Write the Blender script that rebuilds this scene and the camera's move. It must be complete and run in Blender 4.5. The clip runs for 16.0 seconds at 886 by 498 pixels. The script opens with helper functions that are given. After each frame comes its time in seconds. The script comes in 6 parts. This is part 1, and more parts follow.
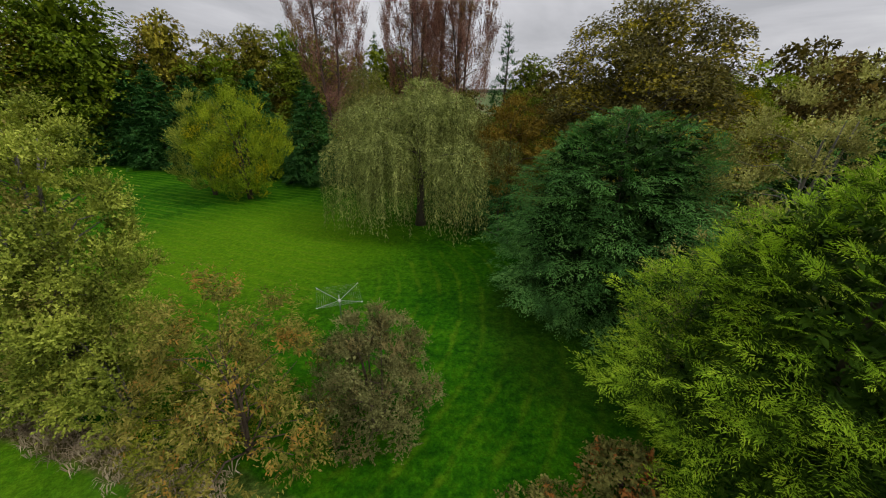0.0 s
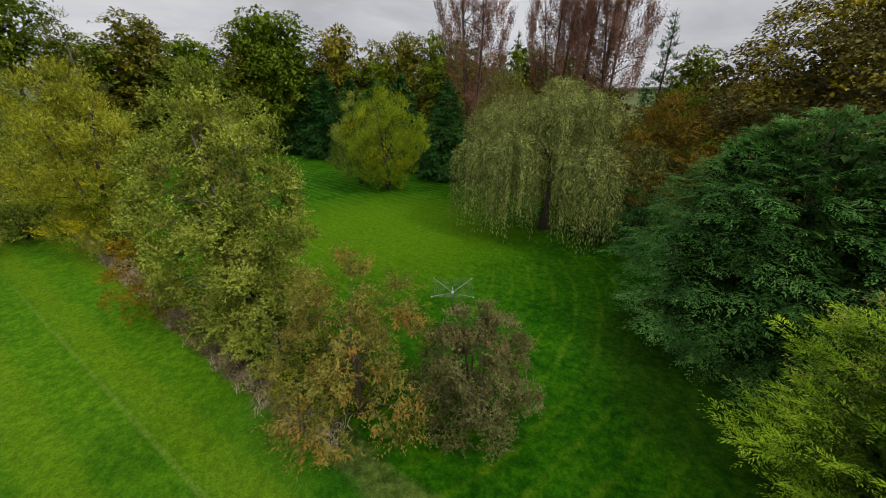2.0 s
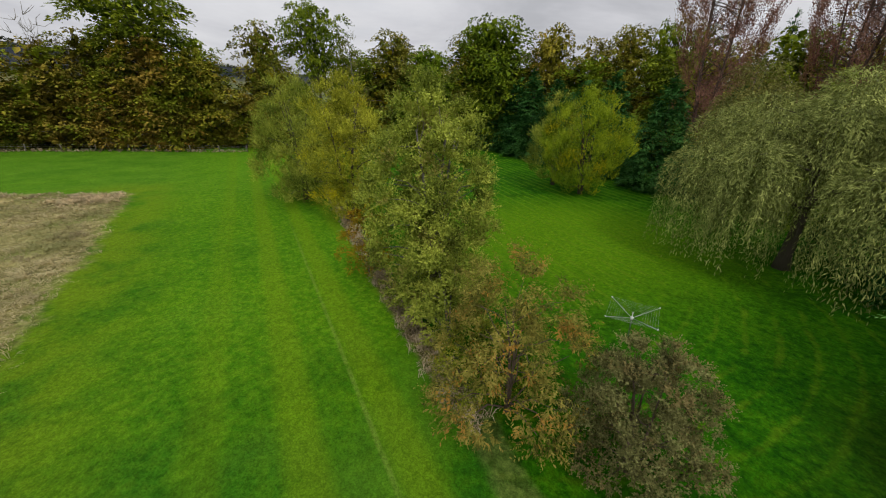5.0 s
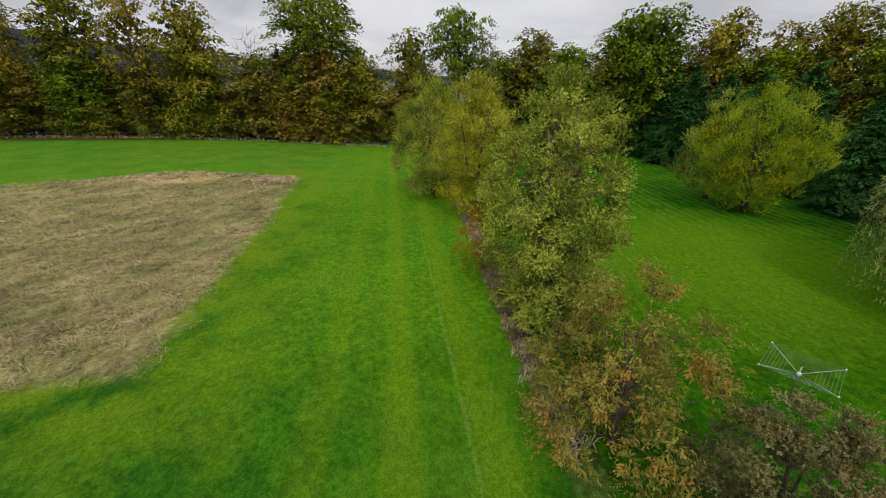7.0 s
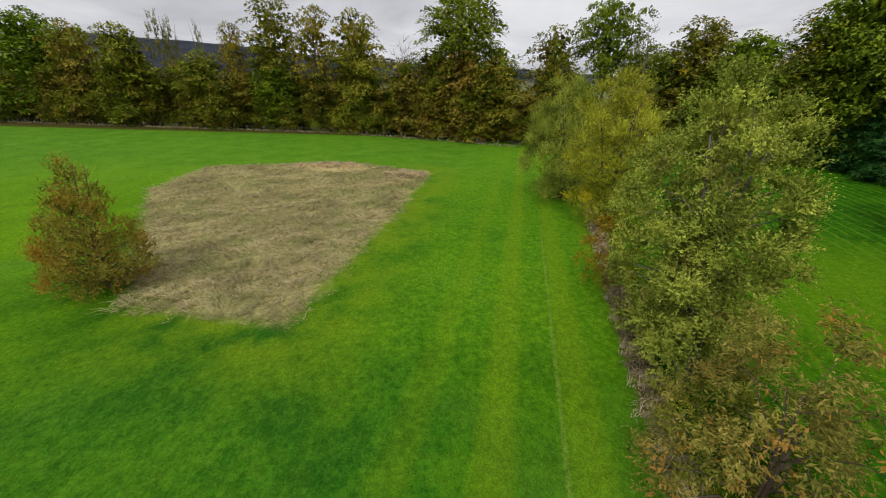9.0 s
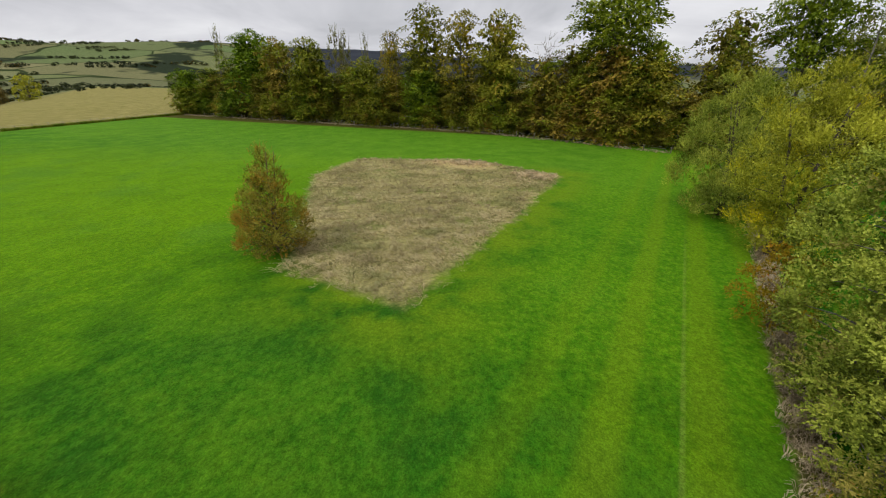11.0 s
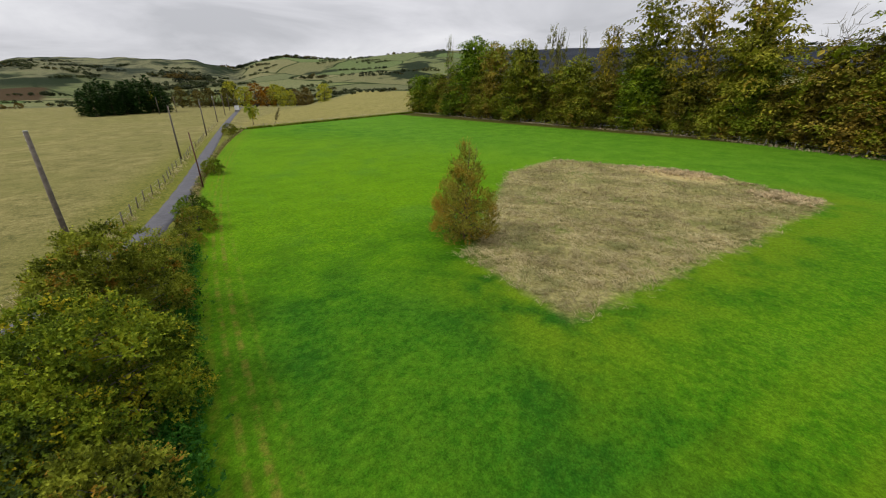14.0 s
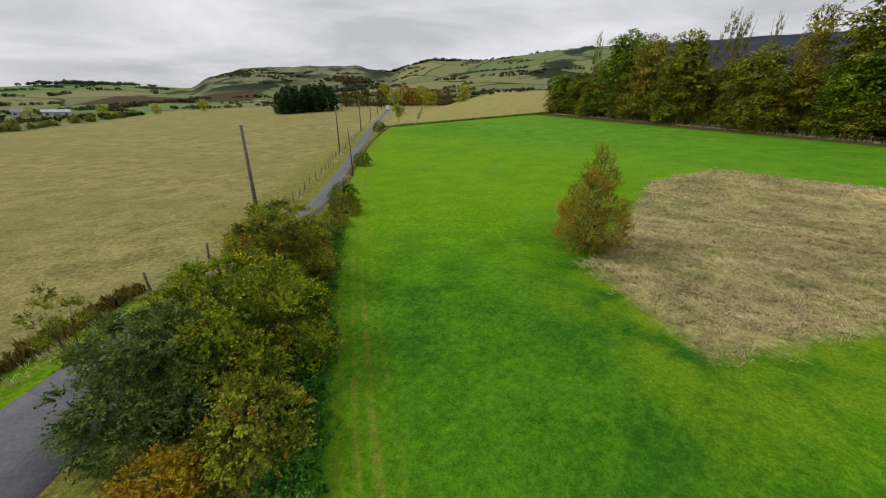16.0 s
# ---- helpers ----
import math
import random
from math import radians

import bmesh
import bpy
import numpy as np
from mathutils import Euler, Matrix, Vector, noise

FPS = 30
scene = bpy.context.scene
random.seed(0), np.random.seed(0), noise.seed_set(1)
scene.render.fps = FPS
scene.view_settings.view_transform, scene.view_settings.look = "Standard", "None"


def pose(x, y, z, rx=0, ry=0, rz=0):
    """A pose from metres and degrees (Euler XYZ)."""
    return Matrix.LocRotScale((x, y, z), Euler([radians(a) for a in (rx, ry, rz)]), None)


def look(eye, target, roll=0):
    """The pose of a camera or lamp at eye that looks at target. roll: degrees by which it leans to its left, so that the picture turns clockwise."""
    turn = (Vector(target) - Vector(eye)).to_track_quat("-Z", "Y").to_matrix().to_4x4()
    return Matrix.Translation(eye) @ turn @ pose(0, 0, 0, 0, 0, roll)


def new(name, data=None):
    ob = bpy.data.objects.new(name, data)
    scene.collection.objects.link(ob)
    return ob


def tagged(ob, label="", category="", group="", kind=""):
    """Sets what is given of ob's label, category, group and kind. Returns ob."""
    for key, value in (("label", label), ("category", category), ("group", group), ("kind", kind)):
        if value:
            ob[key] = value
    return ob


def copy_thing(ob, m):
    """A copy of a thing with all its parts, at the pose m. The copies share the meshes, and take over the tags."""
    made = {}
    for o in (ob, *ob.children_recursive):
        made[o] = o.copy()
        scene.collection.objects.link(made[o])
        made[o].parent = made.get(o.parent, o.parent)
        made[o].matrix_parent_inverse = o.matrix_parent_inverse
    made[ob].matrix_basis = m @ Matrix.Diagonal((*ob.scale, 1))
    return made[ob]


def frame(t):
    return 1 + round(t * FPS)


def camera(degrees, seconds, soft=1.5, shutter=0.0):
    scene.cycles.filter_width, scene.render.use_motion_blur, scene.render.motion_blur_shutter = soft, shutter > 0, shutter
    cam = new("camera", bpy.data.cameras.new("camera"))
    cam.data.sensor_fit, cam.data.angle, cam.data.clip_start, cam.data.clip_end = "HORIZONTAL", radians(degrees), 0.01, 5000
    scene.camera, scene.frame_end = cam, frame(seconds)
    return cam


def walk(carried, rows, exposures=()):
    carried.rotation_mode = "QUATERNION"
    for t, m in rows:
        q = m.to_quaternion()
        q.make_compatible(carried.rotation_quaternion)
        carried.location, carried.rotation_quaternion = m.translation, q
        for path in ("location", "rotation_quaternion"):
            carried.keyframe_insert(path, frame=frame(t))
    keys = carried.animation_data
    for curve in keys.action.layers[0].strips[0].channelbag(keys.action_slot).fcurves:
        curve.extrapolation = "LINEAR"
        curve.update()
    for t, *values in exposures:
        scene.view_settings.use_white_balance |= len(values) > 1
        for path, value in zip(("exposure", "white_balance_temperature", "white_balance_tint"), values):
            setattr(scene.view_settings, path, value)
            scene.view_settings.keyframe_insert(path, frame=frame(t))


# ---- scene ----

# ---- camera: it hangs ten metres up and turns to its left ----
cam = camera(101.48, 16.0, soft=1.1)
EYE, TILT = 10.0, -21.75
ROWS = [
    (0.0, 0.0), (0.5, 4.98), (1.0, 9.95), (1.5, 14.88), (2.0, 19.82), (2.5, 24.78), (3.0, 29.74), (3.5, 34.69), (4.0, 39.62),
    (5.0, 49.40), (5.75, 56.68), (6.5, 63.97), (7.0, 68.93), (7.5, 73.90), (8.0, 78.86), (8.8, 86.76), (9.65, 95.16),
    (10.5, 103.61), (11.0, 108.57), (11.5, 113.50), (12.0, 118.43), (12.5, 123.37), (13.0, 128.32), (13.5, 133.28),
    (14.0, 138.24), (14.5, 143.22), (15.0, 148.19), (15.5, 153.14), (16.0, 158.06),
]
walk(cam, [(t, pose(0, 0, EYE, 90 + TILT, 0, yaw)) for t, yaw in ROWS],
     [(0.0, -0.28), (4.0, -0.26), (8.0, -0.13), (11.0, -0.06), (16.0, -0.02)])

# ---- world: a grey overcast with thin blue gaps, and a wide weak sun ----
SUN_AZ, SUN_EL = radians(112), radians(46)
world = bpy.data.worlds.new("overcast")
scene.world = world
world.use_nodes = True
SKY_GREY, SKY_LIGHT = 0.50, 0.80


class Nodes:
    """Short ways to add shader nodes to one tree."""

    def __init__(self, tree):
        self.t = tree
        tree.nodes.clear()

    def add(self, kind, **values):
        n = self.t.nodes.new(kind)
        for key, value in values.items():
            s = n.inputs[key.replace("_", " ")] if key.replace("_", " ") in n.inputs else n.inputs[key]
            self.put(s, value)
        return n

    def put(self, socket, value):
        if isinstance(value, bpy.types.NodeSocket):
            self.t.links.new(value, socket)
        else:
            socket.default_value = value

    def m(self, op, a, b=0.0, c=0.0):
        n = self.t.nodes.new("ShaderNodeMath")
        n.operation = op
        for i, v in enumerate((a, b, c)):
            self.put(n.inputs[i], v)
        return n.outputs[0]

    def vm(self, op, a, b=(0, 0, 0), scale=None):
        n = self.t.nodes.new("ShaderNodeVectorMath")
        n.operation = op
        self.put(n.inputs[0], a)
        self.put(n.inputs[1], b)
        if scale is not None:
            self.put(n.inputs["Scale"], scale)
        return n.outputs["Value"] if op in ("DOT_PRODUCT", "LENGTH", "DISTANCE") else n.outputs[0]

    def noise(self, vec, scale, detail=3.0, rough=0.55, distort=0.0):
        n = self.add("ShaderNodeTexNoise", Vector=vec, Scale=scale, Detail=detail, Roughness=rough, Distortion=distort)
        return n.outputs["Fac"]

    def ramp(self, fac, *stops):
        n = self.t.nodes.new("ShaderNodeValToRGB")
        self.put(n.inputs[0], fac)
        e = n.color_ramp.elements
        while len(e) < len(stops):
            e.new(0.5)
        for el, (p, c) in zip(e, stops):
            el.position, el.color = p, (*c, 1) if len(c) == 3 else c
        return n.outputs[0]

    def mix(self, fac, a, b, mode="MIX"):
        n = self.t.nodes.new("ShaderNodeMix")
        n.data_type, n.blend_type = "RGBA", mode
        self.put(n.inputs[0], fac)
        for i, v in ((6, a), (7, b)):
            self.put(n.inputs[i], (*v, 1) if isinstance(v, tuple) and len(v) == 3 else v)
        return n.outputs[2]

    def step(self, value, low, high):
        n = self.add("ShaderNodeMapRange", Value=value)
        n.interpolation_type = "SMOOTHSTEP"
        n.inputs[1].default_value, n.inputs[2].default_value = low, high
        return n.outputs[0]


w = Nodes(world.node_tree)
sky = w.t.nodes.new("ShaderNodeTexSky")
sky.sky_type, sky.sun_disc = "NISHITA", False
sky.sun_elevation, sky.sun_rotation = SUN_EL, SUN_AZ
sky_bg = w.add("ShaderNodeBackground", Color=sky.outputs[0], Strength=0.09)
way = w.t.nodes.new("ShaderNodeTexCoord").outputs["Generated"]
xyz = w.add("ShaderNodeSeparateXYZ", Vector=way)
flat = w.m("ADD", w.m("MAXIMUM", xyz.outputs[2], 0.0), 0.13)
plane = w.add("ShaderNodeCombineXYZ", X=w.m("DIVIDE", xyz.outputs[0], flat), Y=w.m("DIVIDE", xyz.outputs[1], flat)).outputs[0]
cloud = w.noise(plane, 0.6, 6.0, 0.55, 0.5)
cloud_col = w.ramp(cloud, (0.36, (SKY_GREY, SKY_GREY * 1.01, SKY_GREY * 1.07)), (0.5, (0.65, 0.65, 0.685)), (0.64, (SKY_LIGHT, SKY_LIGHT, SKY_LIGHT * 1.03)))
dome = w.m("ADD", 0.97, w.m("MULTIPLY", w.m("MAXIMUM", xyz.outputs[2], 0.0), 0.75))
cloud_bg = w.add("ShaderNodeBackground", Color=cloud_col, Strength=dome)
gaps = w.step(w.noise(plane, 0.33, 3.0), 0.62, 0.74)
both = w.t.nodes.new("ShaderNodeMixShader")
w.put(both.inputs[0], w.m("SUBTRACT", 0.97, w.m("MULTIPLY", gaps, 0.35)))
w.put(both.inputs[1], sky_bg.outputs[0])
w.put(both.inputs[2], cloud_bg.outputs[0])
w.t.links.new(both.outputs[0], w.t.nodes.new("ShaderNodeOutputWorld").inputs[0])

sun = new("sun", bpy.data.lights.new("sun", "SUN"))
sun.data.energy, sun.data.angle, sun.data.color = 1.5, radians(12), (1.0, 0.95, 0.88)
sun.matrix_world = look((0, 0, 60), (-60 * math.sin(SUN_AZ) / math.tan(SUN_EL), -60 * math.cos(SUN_AZ) / math.tan(SUN_EL), 0))

# ---- the lie of the land ----
SKYLINE_AZ = [-180, -175.5, -171.3, -169.6, -164, -158, -153.8, -120, -60, -30, 30, 60, 78, 93, 112, 124, 138, 144.8, 149.5, 155, 159.5, 163, 165.6, 169.5, 174.7, 178.4, 180]
SKYLINE_EL = [4.35, 4.1, 2.9, 1.8, 2.0, 2.0, 1.8, 2.2, 2.2, 2.2, 2.5, 3.0, 4.2, 5.2, 6.5, 6.5, 6.4, 6.0, 5.5, 5.4, 5.6, 4.9, 4.0, 4.8, 4.7, 4.4, 4.35]


def near_height(x, y):
    """The field climbs gently to the south-west."""
    u = (-0.866 * x - 0.5 * y - 32) / 12
    z = 0.66 * np.log1p(np.exp(np.minimum(u, 40)))
    return np.where(z < 7, z, 7 + 2 * (1 - np.exp(-np.maximum(z - 7, 0) / 2)))


def ground_z(x, y):
    return float(near_height(np.float64(x), np.float64(y)))


def hill_height(x, y):
    r = np.hypot(x, y)
    az = np.degrees(np.arctan2(-x, y))
    el = np.interp(az, SKYLINE_AZ, SKYLINE_EL)
    s = np.clip((r - 480) / 1050, 0, 1)
    s = s * s * (3 - 2 * s)
    wob = 1 + 0.30 * (1 - s) * np.sin(x / 130 + np.sin(y / 170) * 2) * np.cos(y / 150 + 1)
    tip = 1 + 0.02 * np.sin(x / 160 + 1) + 0.02 * np.sin(y / 210) + 0.012 * np.sin((x + y) / 62)
    crag = np.where(np.abs(np.abs(az) - 176) < 14, 1.0, 0.35)
    tip = tip + crag * s * (0.02 * np.sin(x / 23 + 2 * np.sin(y / 41)) + 0.015 * np.sin(x / 11 + y / 17))
    rise = np.clip((az - 124) / 10, 0, 1) * np.clip((158 - az) / 8, 0, 1) * 0.058 * np.clip(r - 170, 0, 260)
    return rise * (1 - s) + s * wob * tip * (1530 * np.tan(np.radians(el)) - 1.0)


def edge_x(y):
    """Where the mown field ends along the lane."""
    return 2.0 + 0.11 * y - 0.0013 * y * y


def strip_y(x):
    """The line of the hedge between the field and the garden."""
    return 4.5 - 0.305 * x


PATCH = [(-15.3, -7.4), (-30.5, -4.4), (-52.2, -0.8), (-59.0, -13.4), (-54.0, -32.4), (-41.1, -31.9), (-16.6, -15.9)]


# ---- materials ----
def material(name):
    mat = bpy.data.materials.new(name)
    mat.use_nodes = True
    return mat, Nodes(mat.node_tree)


def finish(n, base, rough=0.8, height=None, bump=0.3, dist=0.02, metal=0.0, through_light=0.0, spec=0.3):
    bs = n.add("ShaderNodeBsdfPrincipled", Base_Color=base, Roughness=rough, Metallic=metal)
    bs.inputs["Specular IOR Level"].default_value = spec
    if height is not None:
        b = n.add("ShaderNodeBump", Height=height, Strength=bump, Distance=dist)
        n.t.links.new(b.outputs[0], bs.inputs["Normal"])
    out = n.t.nodes.new("ShaderNodeOutputMaterial")
    if through_light:
        tr = n.add("ShaderNodeBsdfTranslucent", Color=base)
        mx = n.t.nodes.new("ShaderNodeMixShader")
        mx.inputs[0].default_value = through_light
        n.t.links.new(bs.outputs[0], mx.inputs[1])
        n.t.links.new(tr.outputs[0], mx.inputs[2])
        n.t.links.new(mx.outputs[0], out.inputs[0])
    else:
        n.t.links.new(bs.outputs[0], out.inputs[0])


LEAF_GAIN = (1.5, 1.52, 0.5)


def leaf_material(name, dark, mid, light, odd=None, odd_share=0.1, patch=0.6, gloss=0.62, see=0.15, gain=None, vary=0.0):
    """Leaves: each one its own shade, whole sprays lighter or darker, a share of turned ones."""
    dark, mid, light, odd = (tuple(c * g for c, g in zip(k, gain or LEAF_GAIN)) if k else None for k in (dark, mid, light, odd))
    dark = tuple(0.7 * c for c in dark)
    mat, n = material(name)
    geo = n.t.nodes.new("ShaderNodeNewGeometry")
    pos = geo.outputs["Position"]
    rnd = geo.outputs["Random Per Island"]
    clump = n.noise(pos, patch, 3.0)
    f = n.m("ADD", n.m("MULTIPLY", rnd, 0.4), n.m("MULTIPLY", n.step(clump, 0.3, 0.7), 0.6))
    col = n.ramp(f, (0.12, dark), (0.5, mid), (0.9, light))
    if odd:
        where = n.step(n.m("ADD", n.noise(pos, patch * 0.8, 2.0), n.m("MULTIPLY", rnd, 0.16)), 0.72 - odd_share, 0.80 - odd_share)
        col = n.mix(where, col, odd)
    if vary:
        own = n.t.nodes.new("ShaderNodeObjectInfo").outputs["Random"]
        col = n.mix(1.0, col, n.mix(own, (1 - vary, 1 - 0.5 * vary, 1 - vary), (1 + vary, 1 + 0.35 * vary, 1 + vary)), "MULTIPLY")
    finish(n, col, gloss, through_light=see, spec=0.09)
    return mat


def bark_material(name, dark, light):
    mat, n = material(name)
    pos = n.t.nodes.new("ShaderNodeNewGeometry").outputs["Position"]
    st = n.vm("MULTIPLY", pos, (9, 9, 1.6))
    k = n.noise(st, 2.0, 5.0, 0.65)
    big = n.noise(pos, 1.3, 2.0)
    col = n.mix(n.step(big, 0.35, 0.7), n.ramp(k, (0.3, dark), (0.7, light)), tuple(0.7 * c for c in light))
    finish(n, col, 0.9, k, 0.6, 0.02)
    return mat


def plain_material(name, a, b, scale, rough=0.8, metal=0.0, bump=0.2):
    mat, n = material(name)
    pos = n.t.nodes.new("ShaderNodeTexCoord").outputs["Object"]
    k = n.noise(pos, scale, 5.0, 0.6)
    j = n.noise(pos, scale * 0.13, 2.0)
    finish(n, n.ramp(n.m("ADD", n.m("MULTIPLY", k, 0.6), n.m("MULTIPLY", j, 0.4)), (0.35, a), (0.65, b)), rough, k, bump, 0.01, metal)
    return mat


def ground_material():
    mat, n = material("grassland")
    pos = n.t.nodes.new("ShaderNodeNewGeometry").outputs["Position"]
    sep = n.add("ShaderNodeSeparateXYZ", Vector=pos)
    x0, y0 = sep.outputs[0], sep.outputs[1]
    wob = n.m("SUBTRACT", n.noise(pos, 1.1, 4.0, 0.65), 0.5)
    wob2 = n.m("SUBTRACT", n.noise(pos, 0.17, 2.0), 0.5)
    x = n.m("ADD", x0, n.m("ADD", n.m("MULTIPLY", wob, 0.9), n.m("MULTIPLY", wob2, 1.2)))
    y = n.m("ADD", y0, n.m("ADD", n.m("MULTIPLY", wob, -0.7), n.m("MULTIPLY", wob2, 1.0)))
    big = n.noise(pos, 0.055, 3.0, 0.5)
    mid = n.noise(pos, 0.33, 4.0, 0.6)
    small = n.noise(pos, 2.4, 5.0, 0.7)
    fine = n.noise(pos, 15.0, 4.0, 0.75)
    blade = n.noise(n.vm("MULTIPLY", pos, (1, 1, 0.2)), 55.0, 2.0, 0.7)

    # mown field
    field = n.ramp(n.m("ADD", n.m("MULTIPLY", mid, 0.68), n.m("MULTIPLY", small, 0.32)), (0.41, FIELD_DARK), (0.5, FIELD_MID), (0.60, FIELD_LIGHT))
    field = n.mix(n.m("MULTIPLY", n.step(big, 0.44, 0.66), 0.7), field, n.ramp(small, (0.35, (0.085, 0.205, 0.008)), (0.65, (0.15, 0.275, 0.012))))
    far_bright = n.m("MULTIPLY", n.step(y0, -10.0, -34.0), n.step(n.m("ADD", x0, n.m("MULTIPLY", y0, 0.35)), -86.0, -58.0))
    field = n.mix(n.m("MULTIPLY", far_bright, 0.55), field, n.ramp(small, (0.32, (0.150, 0.285, 0.004)), (0.68, (0.245, 0.365, 0.010))))
    pale = n.m("MULTIPLY", n.step(n.noise(pos, 0.12, 3.0), 0.52, 0.68), 0.55)
    field = n.mix(pale, field, (0.105, 0.22, 0.035))
    far_pale = n.m("MULTIPLY", n.step(n.m("ADD", x0, n.m("MULTIPLY", wob2, 14.0)), -30.0, -58.0), 0.75)
    field = n.mix(far_pale, field, n.ramp(n.m("ADD", n.m("MULTIPLY", mid, 0.5), n.m("MULTIPLY", small, 0.5)), (0.36, (0.085, 0.205, 0.018)), (0.64, (0.16, 0.285, 0.048))))
    deep = n.m("MULTIPLY", n.step(n.m("ADD", n.vm("DISTANCE", pos, (-4.5, -9.5, 0.0)), n.m("MULTIPLY", wob2, 16.0)), 17.0, 2.0), 0.36)
    field = n.mix(deep, field, n.ramp(small, (0.40, (0.026, 0.105, 0.022)), (0.60, (0.070, 0.172, 0.040))))
    hedge_side = n.m("MULTIPLY", n.step(n.m("ADD", n.m("ADD", y0, n.m("MULTIPLY", x0, 0.238)), n.m("MULTIPLY", wob2, 5.0)), -14.0, -5.0), n.m("MULTIPLY", n.step(x0, -9.0, -16.0), 0.6))
    field = n.mix(hedge_side, field, n.ramp(small, (0.40, (0.080, 0.210, 0.010)), (0.60, (0.165, 0.300, 0.024))))
    # worn and clipped lines along the lane and the hedge
    off = n.m("SUBTRACT", n.m("SUBTRACT", x0, n.m("MULTIPLY", y0, 0.11)), n.m("SUBTRACT", 2.0, n.m("MULTIPLY", n.m("MULTIPLY", y0, y0), 0.0013)))
    dash = n.m("MULTIPLY", n.step(n.noise(pos, 1.3, 5.0, 0.75), 0.4, 0.62), 0.75)
    mown = n.m("MULTIPLY", n.m("MULTIPLY", n.step(n.m("ADD", off, n.m("MULTIPLY", wob2, 3.0)), -5.0, -2.0), n.step(off, 0.2, -0.4)), 0.4)
    field = n.mix(mown, field, n.ramp(small, (0.34, (0.09, 0.20, 0.008)), (0.66, (0.165, 0.265, 0.016))))
    for at, wide, col, share in ((-0.9, 0.3, (0.19, 0.20, 0.04), 0.8), (-1.5, 0.2, (0.25, 0.20, 0.07), 0.9), (-2.1, 0.22, (0.24, 0.19, 0.07), 0.95), (-2.8, 0.18, (0.19, 0.21, 0.05), 0.7), (-6.3, 0.7, (0.12, 0.24, 0.02), 0.4)):
        on = n.step(n.m("ABSOLUTE", n.m("SUBTRACT", off, at)), wide, wide * 0.25)
        field = n.mix(n.m("MULTIPLY", n.m("MULTIPLY", on, dash), share), field, col)
    along = n.m("DIVIDE", n.m("ADD", n.m("ADD", y0, n.m("MULTIPLY", x0, 0.238)), -2.05), 1.028)
    chalk = n.m("MULTIPLY", n.step(n.m("ABSOLUTE", n.m("ADD", along, n.m("MULTIPLY", wob, 0.05))), 0.13, 0.03), n.m("MULTIPLY", n.step(n.noise(pos, 1.6, 3.0), 0.25, 0.55), n.step(x0, -38.0, -22.0)))
    field = n.mix(n.m("MULTIPLY", chalk, 0.28), field, (0.33, 0.37, 0.16))
    lane = n.m("SINE", n.m("MULTIPLY", along, 2.2))
    near_hedge = n.m("MULTIPLY", n.step(along, -9.0, -1.0), n.step(lane, -0.4, 0.9))
    field = n.mix(n.m("MULTIPLY", near_hedge, 0.5), field, (0.185, 0.27, 0.020))

    # garden lawn with mower rings
    ring = n.vm("DISTANCE", pos, (-15.0, 18.0, 0.0))
    rings = n.m("SINE", n.m("ADD", n.m("MULTIPLY", ring, 5.2), n.m("MULTIPLY", wob2, 5.0)))
    lines = n.m("SINE", n.m("ADD", n.m("MULTIPLY", n.m("ADD", y0, n.m("MULTIPLY", x0, 0.42)), 5.4), n.m("MULTIPLY", wob2, 4.0)))
    which = n.step(n.m("ADD", x0, n.m("MULTIPLY", wob2, 4)), -8.0, -4.0)
    stripes = n.m("ADD", n.m("MULTIPLY", rings, n.m("MULTIPLY", which, 0.75)), n.m("MULTIPLY", lines, n.m("SUBTRACT", 1.0, which)))
    lawn = n.ramp(n.m("ADD", n.m("MULTIPLY", mid, 0.4), n.m("MULTIPLY", small, 0.6)), (0.40, (0.013, 0.072, 0.004)), (0.5, (0.030, 0.125, 0.005)), (0.61, (0.060, 0.170, 0.007)))
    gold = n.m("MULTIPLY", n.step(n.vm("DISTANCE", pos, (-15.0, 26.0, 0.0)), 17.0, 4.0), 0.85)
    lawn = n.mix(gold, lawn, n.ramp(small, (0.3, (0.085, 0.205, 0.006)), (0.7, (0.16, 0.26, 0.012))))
    lawn = n.mix(n.m("MULTIPLY", n.step(n.m("ADD", stripes, n.m("MULTIPLY", wob, 1.6)), 0.45, 1.1), n.m("MULTIPLY", n.step(mid, 0.34, 0.5), 0.8)), lawn, (0.125, 0.215, 0.016))
    # shade around the cypresses, painted into the lawn as a darker green
    tree_shade = n.step(n.m("ADD", n.vm("DISTANCE", pos, (8.6, 15.0, 0.0)), n.m("MULTIPLY", wob, 3.0)), 8.6, 5.4)
    lawn = n.mix(n.m("MULTIPLY", tree_shade, 0.8), lawn, n.ramp(small, (0.35, (0.013, 0.043, 0.005)), (0.65, (0.034, 0.070, 0.009))))

    # pasture and far fields
    past = n.ramp(n.m("ADD", n.m("MULTIPLY", mid, 0.45), n.m("MULTIPLY", small, 0.55)), (0.40, (0.165, 0.155, 0.056)), (0.5, (0.275, 0.25, 0.096)), (0.60, (0.365, 0.32, 0.135)))
    past = n.mix(n.m("MULTIPLY", n.step(big, 0.4, 0.65), 0.5), past, (0.22, 0.215, 0.07))
    hay = n.m("MULTIPLY", n.step(n.m("SUBTRACT", n.m("ADD", y0, n.m("MULTIPLY", x0, -0.122)), -119.7), 0.6, -0.6), n.step(off, 6.0, 2.0))
    past = n.mix(n.m("MULTIPLY", hay, 0.8), past, n.ramp(mid, (0.35, (0.27, 0.25, 0.075)), (0.65, (0.36, 0.315, 0.115))))
